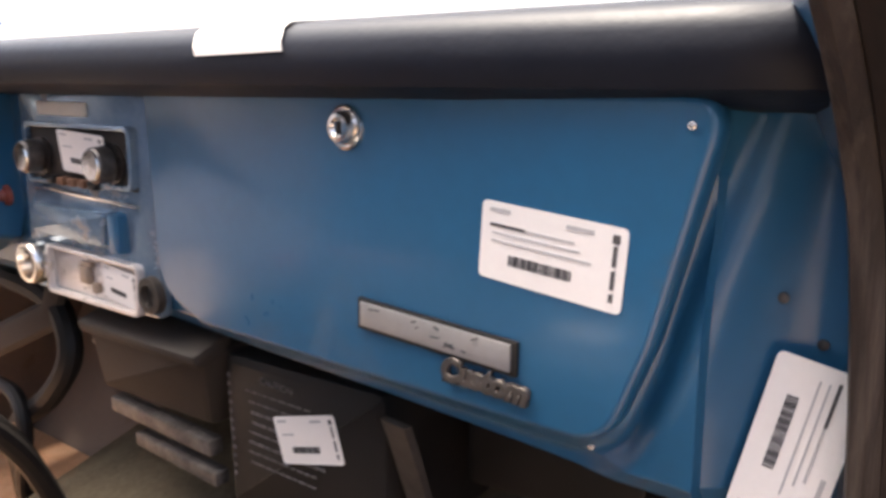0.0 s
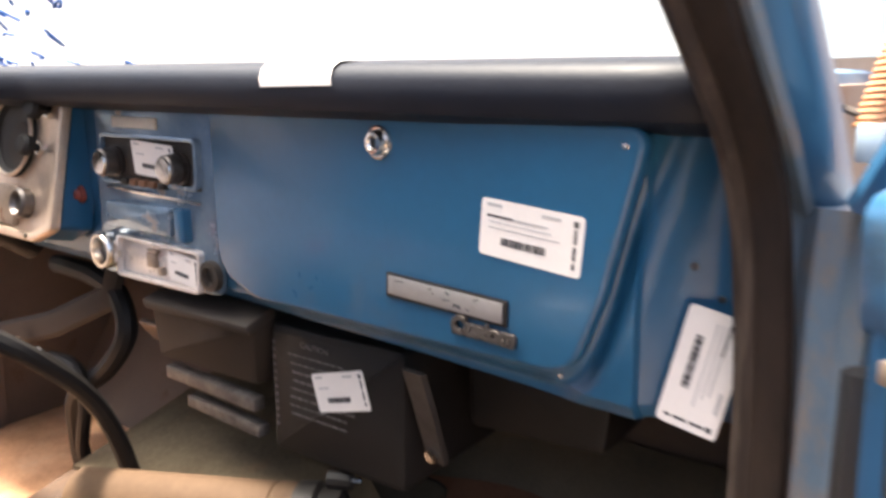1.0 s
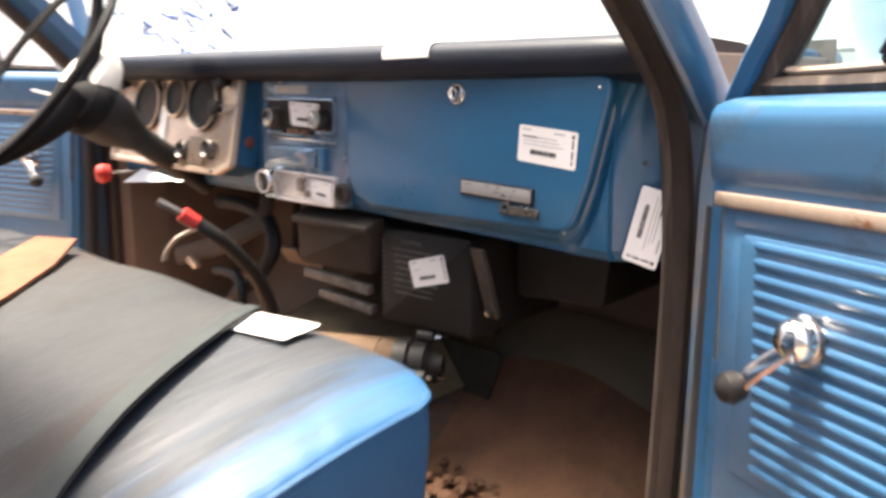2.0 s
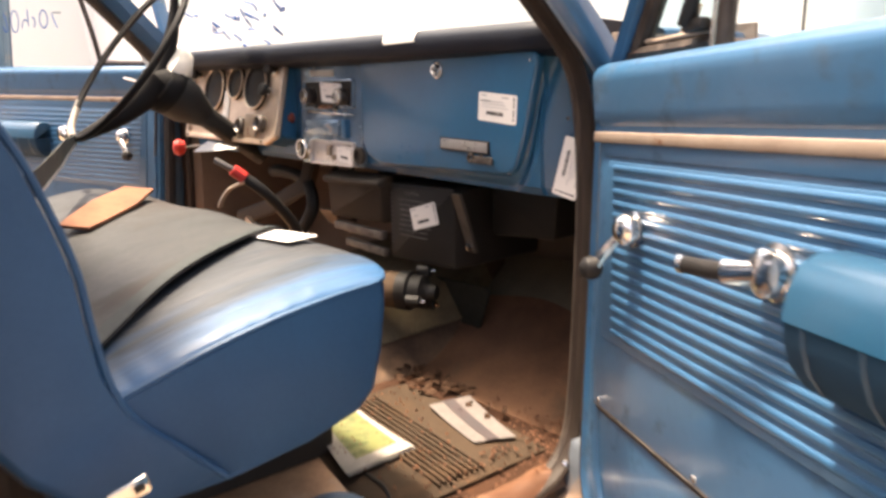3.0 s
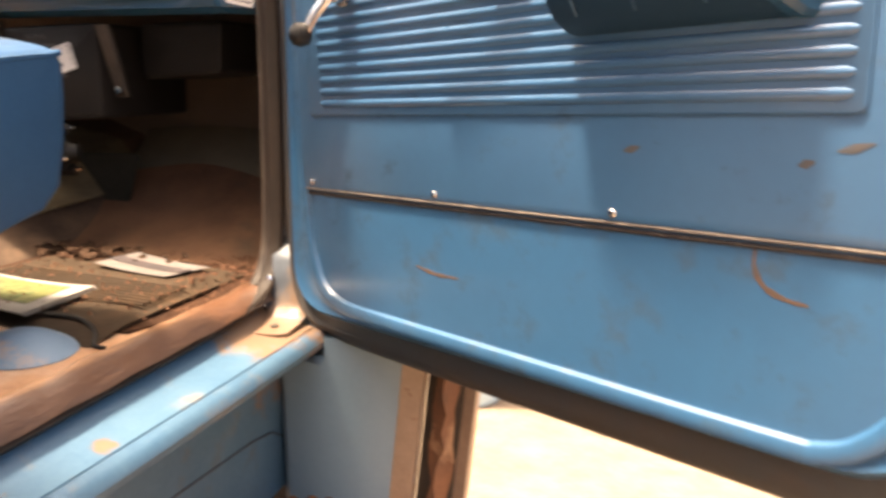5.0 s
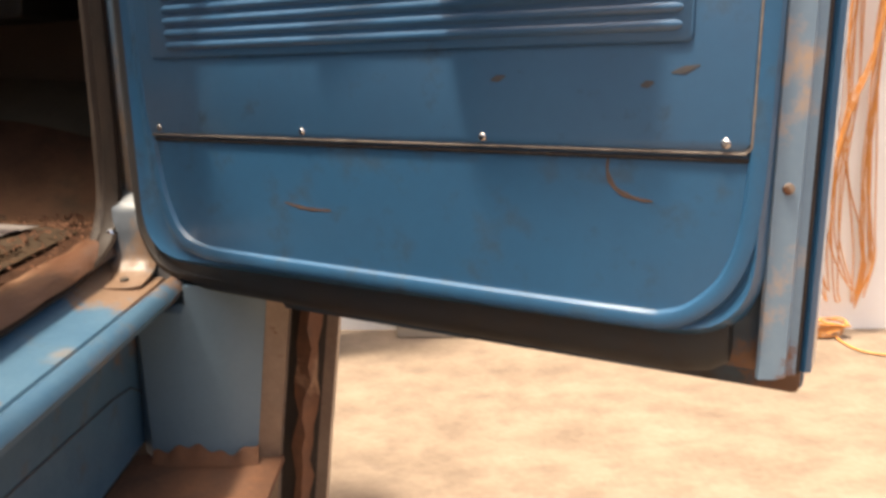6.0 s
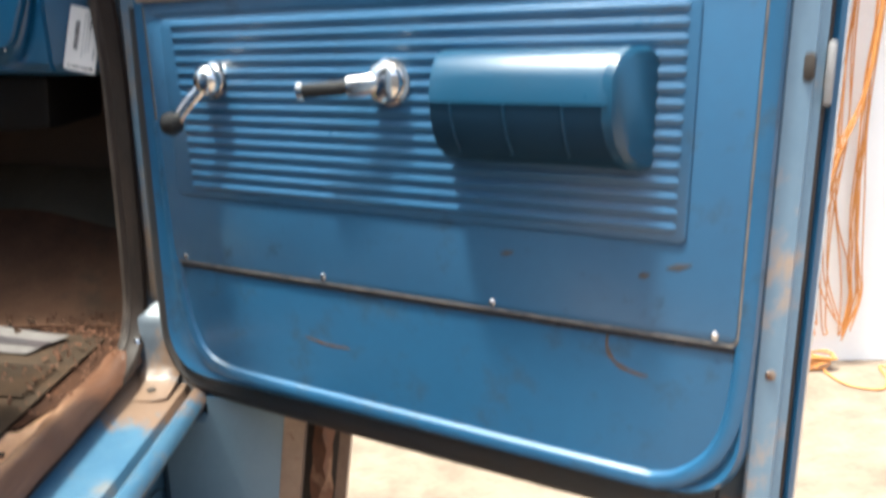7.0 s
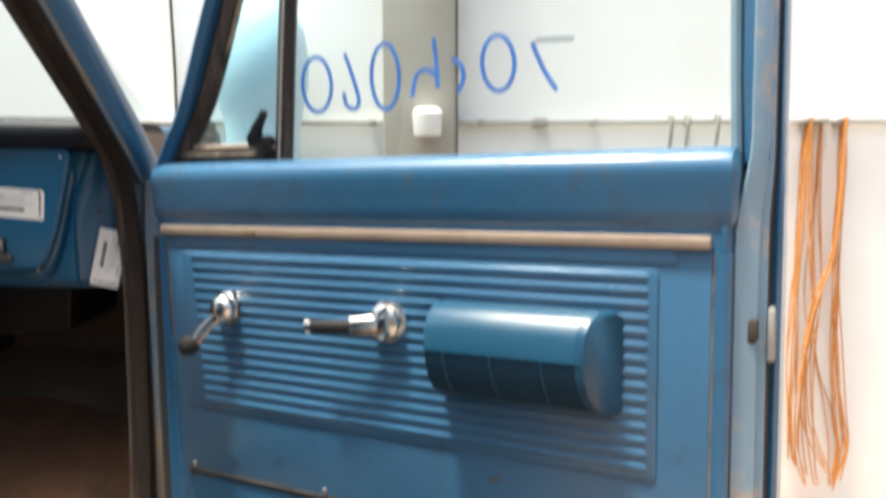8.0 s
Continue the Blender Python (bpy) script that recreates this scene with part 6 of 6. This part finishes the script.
part("webbing", loft([[Vector((x + dx * 0.3, y + dx, z - dx * 0.25)) + Vector((off, 0, 0)) for dx, off in ((-0.017, 0), (0.017, 0), (0.017, 0.003), (-0.017, 0.003))] for x, y, z in ((0.0, 0.005, 0.012), (0.012, -0.015, 0.05), (0.016, -0.018, 0.11), (0.014, 0.02, 0.165), (0.008, 0.062, 0.205))]), M_teal, bl)
tn = part("tongue", box(0.005, 0.044, 0.022, (0.002, 0.088, 0.216), 0.003, rot=(14, 0, 0)), M_chrome, bl, "chrome belt tongue")
part("tongue_slot", box(0.008, 0.012, 0.010, (0.002, 0.098, 0.219), 0.002, rot=(14, 0, 0)), M_black, tn)
part("anchor", lathe([(0, 0.030), (0.006, 0.029), (0.016, 0.020), (0.020, 0.0)], (-0.004, 0.035, 0.0), (0.1, 0, 1), 20), M_chrome, bl, "chrome anchor cover")

part("seal_screw", lathe([(-0.004, 0.009), (0.004, 0.0085), (0.009, 0.005), (0.010, 0.0)], (0.805, -0.030, 0.955), (0.6, -0.6, 0.4), 12), M_chrome, cab, "bright screw head")
rnd = random.Random(5)
bm = bmesh.new()
for _ in range(620):
    x, y = rnd.uniform(0.36, 0.79), rnd.uniform(-0.30, 0.10)
    if rnd.random() < 0.5:
        x, y = rnd.gauss(0.70, 0.05), rnd.gauss(-0.01, 0.08)
    if x > 0.785 or (abs(x - 0.555) < 0.14 and abs(y + 0.02 + (x - 0.555) * 0.42) < 0.07) or y > 0.10:
        continue
    r = rnd.uniform(0.0012, 0.0048)
    a = rnd.uniform(0, 6.28)
    vs = [bm.verts.new((x + r * rnd.uniform(0.5, 1.3) * math.cos(a + k * 1.57), y + r * rnd.uniform(0.5, 1.3) * math.sin(a + k * 1.57), FZ + 0.008 + 0.010 * (0.34 < x < 0.73 and -0.33 < y < -0.01) + rnd.uniform(0.0005, 0.004))) for k in range(4)]
    bm.faces.new(vs)
    tp = bm.verts.new((x, y, FZ + 0.008 + 0.011 * (0.34 < x < 0.73 and -0.33 < y < -0.01) + rnd.uniform(0.004, 0.007)))
    for k in range(4):
        bm.faces.new((vs[k], vs[(k + 1) % 4], tp))
ob = part("debris", bm, M_rubble, None, smooth=False)
tagged(ob, "brown crumbs, leaves and rust flakes on the cab floor", "debris", kind="stuff")

rnd = random.Random(14)
for _ in range(34):
    x, y = rnd.uniform(0.27, 0.60), rnd.uniform(-0.03, 0.085)
    w, h, ph = rnd.uniform(0.007, 0.017), rnd.uniform(0.006, 0.013), rnd.uniform(0, 6)
    sc = part("dry_leaf", sheet(lambda u, v: Vector(((u - 0.5) * w * (0.3 + 1.4 * math.sin(math.pi * v)), (v - 0.5) * 2 * h, 0.005 * math.sin(3 * u + ph) * math.sin(2.5 * v + ph) + 0.002 * u)), 5, 6, 0.0006), M_dryleaf)
    sc.matrix_world = pose(x, y, FZ + 0.017, rnd.uniform(-16, 16), rnd.uniform(-16, 16), rnd.uniform(0, 360))
    tagged(sc, "curled dry brown leaf scrap on the cab floor", "leaf", group="leaf scraps on the floor")

rnd = random.Random(9)
bm = bmesh.new()
for k in range(90):
    z = 1.27 + 0.40 * k / 89 + rnd.uniform(-0.012, 0.012)
    m = Matrix.Translation((0.812 + rnd.gauss(0.0, 0.006), -0.850 + rnd.uniform(-0.005, 0.006), z)) @ Euler((rnd.uniform(0, 3), rnd.uniform(0, 3), rnd.uniform(0, 3))).to_matrix().to_4x4()
    bmesh.ops.create_icosphere(bm, subdivisions=1, radius=0.0025 + 0.0075 * rnd.random() ** 2, matrix=m @ Matrix.Diagonal((rnd.uniform(0.6, 1.3), 0.4, rnd.uniform(0.8, 1.9), 1.0)))
part("seal_foam", bm, M_foam, cab, "crumbling tan foam left of the old seal", smooth=False)

# bonnet hinge left on the cowl: a rusty coil spring on a short arm
for sx in (1, -1):
    hinge = part("hinge_arm", sweep([(sx * 0.765, 0.25, 1.634), (sx * 0.790, 0.25, 1.631), (sx * 0.812, 0.25, 1.622)], 0.006, 8, flat=(0.6, 1.2)), M_dark, cab, "dark bonnet hinge arm")
    part("hinge_plate", box(0.022, 0.05, 0.034, (sx * 0.818, 0.255, 1.600), 0.004), M_jamb, hinge)
    part("hinge_spring", sweep([(sx * (0.812 + 0.020 * k / 140 + 0.010 * math.cos(k * 0.63)), 0.25 + 0.012 * k / 140 + 0.010 * math.sin(k * 0.63), 1.612 + 0.082 * k / 140) for k in range(141)], 0.0028, 6), M_spring, hinge, "rusty orange coil spring")

# ---- along the wall ----
rail = thing("wall_rail", Matrix.Translation((1.6, WALL_Y, 1.715)), "thin dull grey rail fixed along the white wall", "rail")
part("bar", box(3.4, 0.03, 0.016, (0.0, -0.025, 0), 0.003), M_rail, rail)
for i, x in enumerate((-0.55, -0.1, 0.14, 0.36, 0.75, 1.24, 1.37)):
    part("clip", box(0.03 + 0.03 * (i == 2), 0.05, 0.028 + 0.012 * (i == 2), (x, -0.03, 0), 0.006), M_rail, rail)
for x in (0.68, 0.745, 0.87):
    part("hook", sweep(smooth_path([(x, -0.02, 0.02), (x, -0.06, 0.025), (x - 0.004, -0.065, -0.02), (x - 0.006, -0.05, -0.11)], 4), 0.008, 8), M_rail, rail)
post = thing("wall_post", Matrix.Translation((1.249, WALL_Y, 0)), "beige-grey steel post standing against the wall", "post")
part("body", box(0.296, 0.10, 4.4, (0, -0.052, 2.2), 0.012), M_post, post)
part("edge", box(0.006, 0.012, 4.4, (0.149, -0.104, 2.2)), M_dark, post)
part("cup", lathe([(0, 0.052), (0.02, 0.056), (0.09, 0.060), (0.11, 0.045), (0.112, 0.0)], (0.030, -0.155, 1.66), (0, 0, 1), 20), M_paper, post, "white cup fixed to the post")
tank = part("tank", lathe([(0, 0.0), (0, 0.13), (0.02, 0.14), (1.68, 0.14), (1.76, 0.155), (1.85, 0.178), (1.96, 0.180), (2.06, 0.165), (2.14, 0.13), (2.20, 0.07), (2.21, 0.0)], (0.645, WALL_Y - 0.22, 0.0), (0, 0, 1), 32), M_tank)
tagged(tank, "pale blue round plastic tank beside the wall", "tank")
cab_wire = part("wall_cable", sweep(smooth_path([(0.246, WALL_Y - 0.02, 2.75), (0.246, WALL_Y - 0.02, 2.2), (0.248, WALL_Y - 0.015, 1.90), (0.24, WALL_Y - 0.015, 1.60)], 5), 0.006, 6), M_dark)
tagged(cab_wire, "thin dark cable hanging on the wall", "cable")

rnd = random.Random(21)
RUNS = (  # each bundle's hook, and the lines its strands follow: across, down
    (2.843, ((2.838, 1.543), (2.843, 1.258), (2.829, 0.998), (2.835, 0.727), (2.842, 0.444), (2.870, 0.26)), 4, ((2.851, 1.445), (2.875, 1.155), (2.895, 0.945), (2.876, 0.727), (2.900, 0.415), (3.000, 0.223)), 2),
    (2.984, ((2.993, 1.506), (2.990, 1.257), (2.999, 0.998), (3.016, 0.727), (3.050, 0.444), (3.072, 0.297), (3.055, 0.147)), 5, ((2.974, 1.232), (2.895, 0.945), (2.859, 0.587), (2.860, 0.33), (2.92, 0.19)), 2),
    (2.902, ((2.904, 1.47), (2.888, 0.998), (2.947, 0.657), (3.022, 0.371), (3.040, 0.147)), 1, ((2.912, 1.40), (2.945, 1.0), (2.915, 0.60), (2.955, 0.20), (2.985, 0.17)), 1),
)
for xh, main, k, stray, q in RUNS:
    coil = thing("extension_cord", Matrix.Translation((xh, WALL_Y - 0.05, 1.72)), "orange cord hung in long loops from the wall rail", "cord", group="hanging cords")
    part("hanger", box(0.05, 0.06, 0.02, (0, 0.02, 0.0), 0.004), M_rail, coil)
    for i in range(k + q):
        way = main if i < k else stray
        y = 0.025 - 0.010 * i
        o, wob, ph, dz = rnd.uniform(-0.006, 0.006), rnd.uniform(0.004, 0.012), rnd.uniform(0, 6), rnd.uniform(-0.05, 0.03)
        fall = lambda u: 0.25 + 3.2 * u * u  # strands lie close at the hook and part towards the floor
        lp = [(0.0, y, 0.012)] + [(x - xh + o * fall(1 - z / 1.7) + wob * math.sin(9 * z + ph), y - 0.004 * math.sin(7 * z + ph), max(0.02, z + dz) - 1.72) for x, z in way]
        lp += [(x - xh + 0.035 * (1 - z / 1.7) + 1.6 * o - wob * math.sin(8 * z + ph), y + 0.010, max(0.02, z + dz * 0.5) - 1.70) for x, z in way[::-1][1:]] + [(0.005, y + 0.005, 0.012)]
        part("strand", sweep(smooth_path(lp, 6), 0.0029, 6), M_cord, coil)
heap = thing("cord_heap", Matrix.Translation((2.90, WALL_Y - 0.07, 0.0)), "heap of orange cord loops on the concrete at the wall", "cord")
for i in range(7):
    w, dpt = rnd.uniform(0.07, 0.13), rnd.uniform(0.022, 0.040)
    part("loop", sweep(smooth_path([(w * math.cos(a * 0.785) + 0.02 * (i - 3) / 3, dpt * math.sin(a * 0.785) - 0.005 * i, 0.006 + 0.011 * i + 0.010 * math.sin(a * 1.57 + i)) for a in range(8)], 5, closed=True), 0.0045, 6, closed=True), M_cord, heap)
tail = part("cord_end", sweep(smooth_path([(2.96, WALL_Y - 0.10, 0.008), (2.955, 1.79, 0.008), (2.99, 1.69, 0.008), (3.10, 1.65, 0.008), (3.18, 1.74, 0.008), (3.22, 1.87, 0.008), (3.30, 1.80, 0.008), (3.6, 1.62, 0.008)], 6), 0.005, 6), M_cord)
tagged(tail, "loose end of orange cord lying on the concrete", "cord")
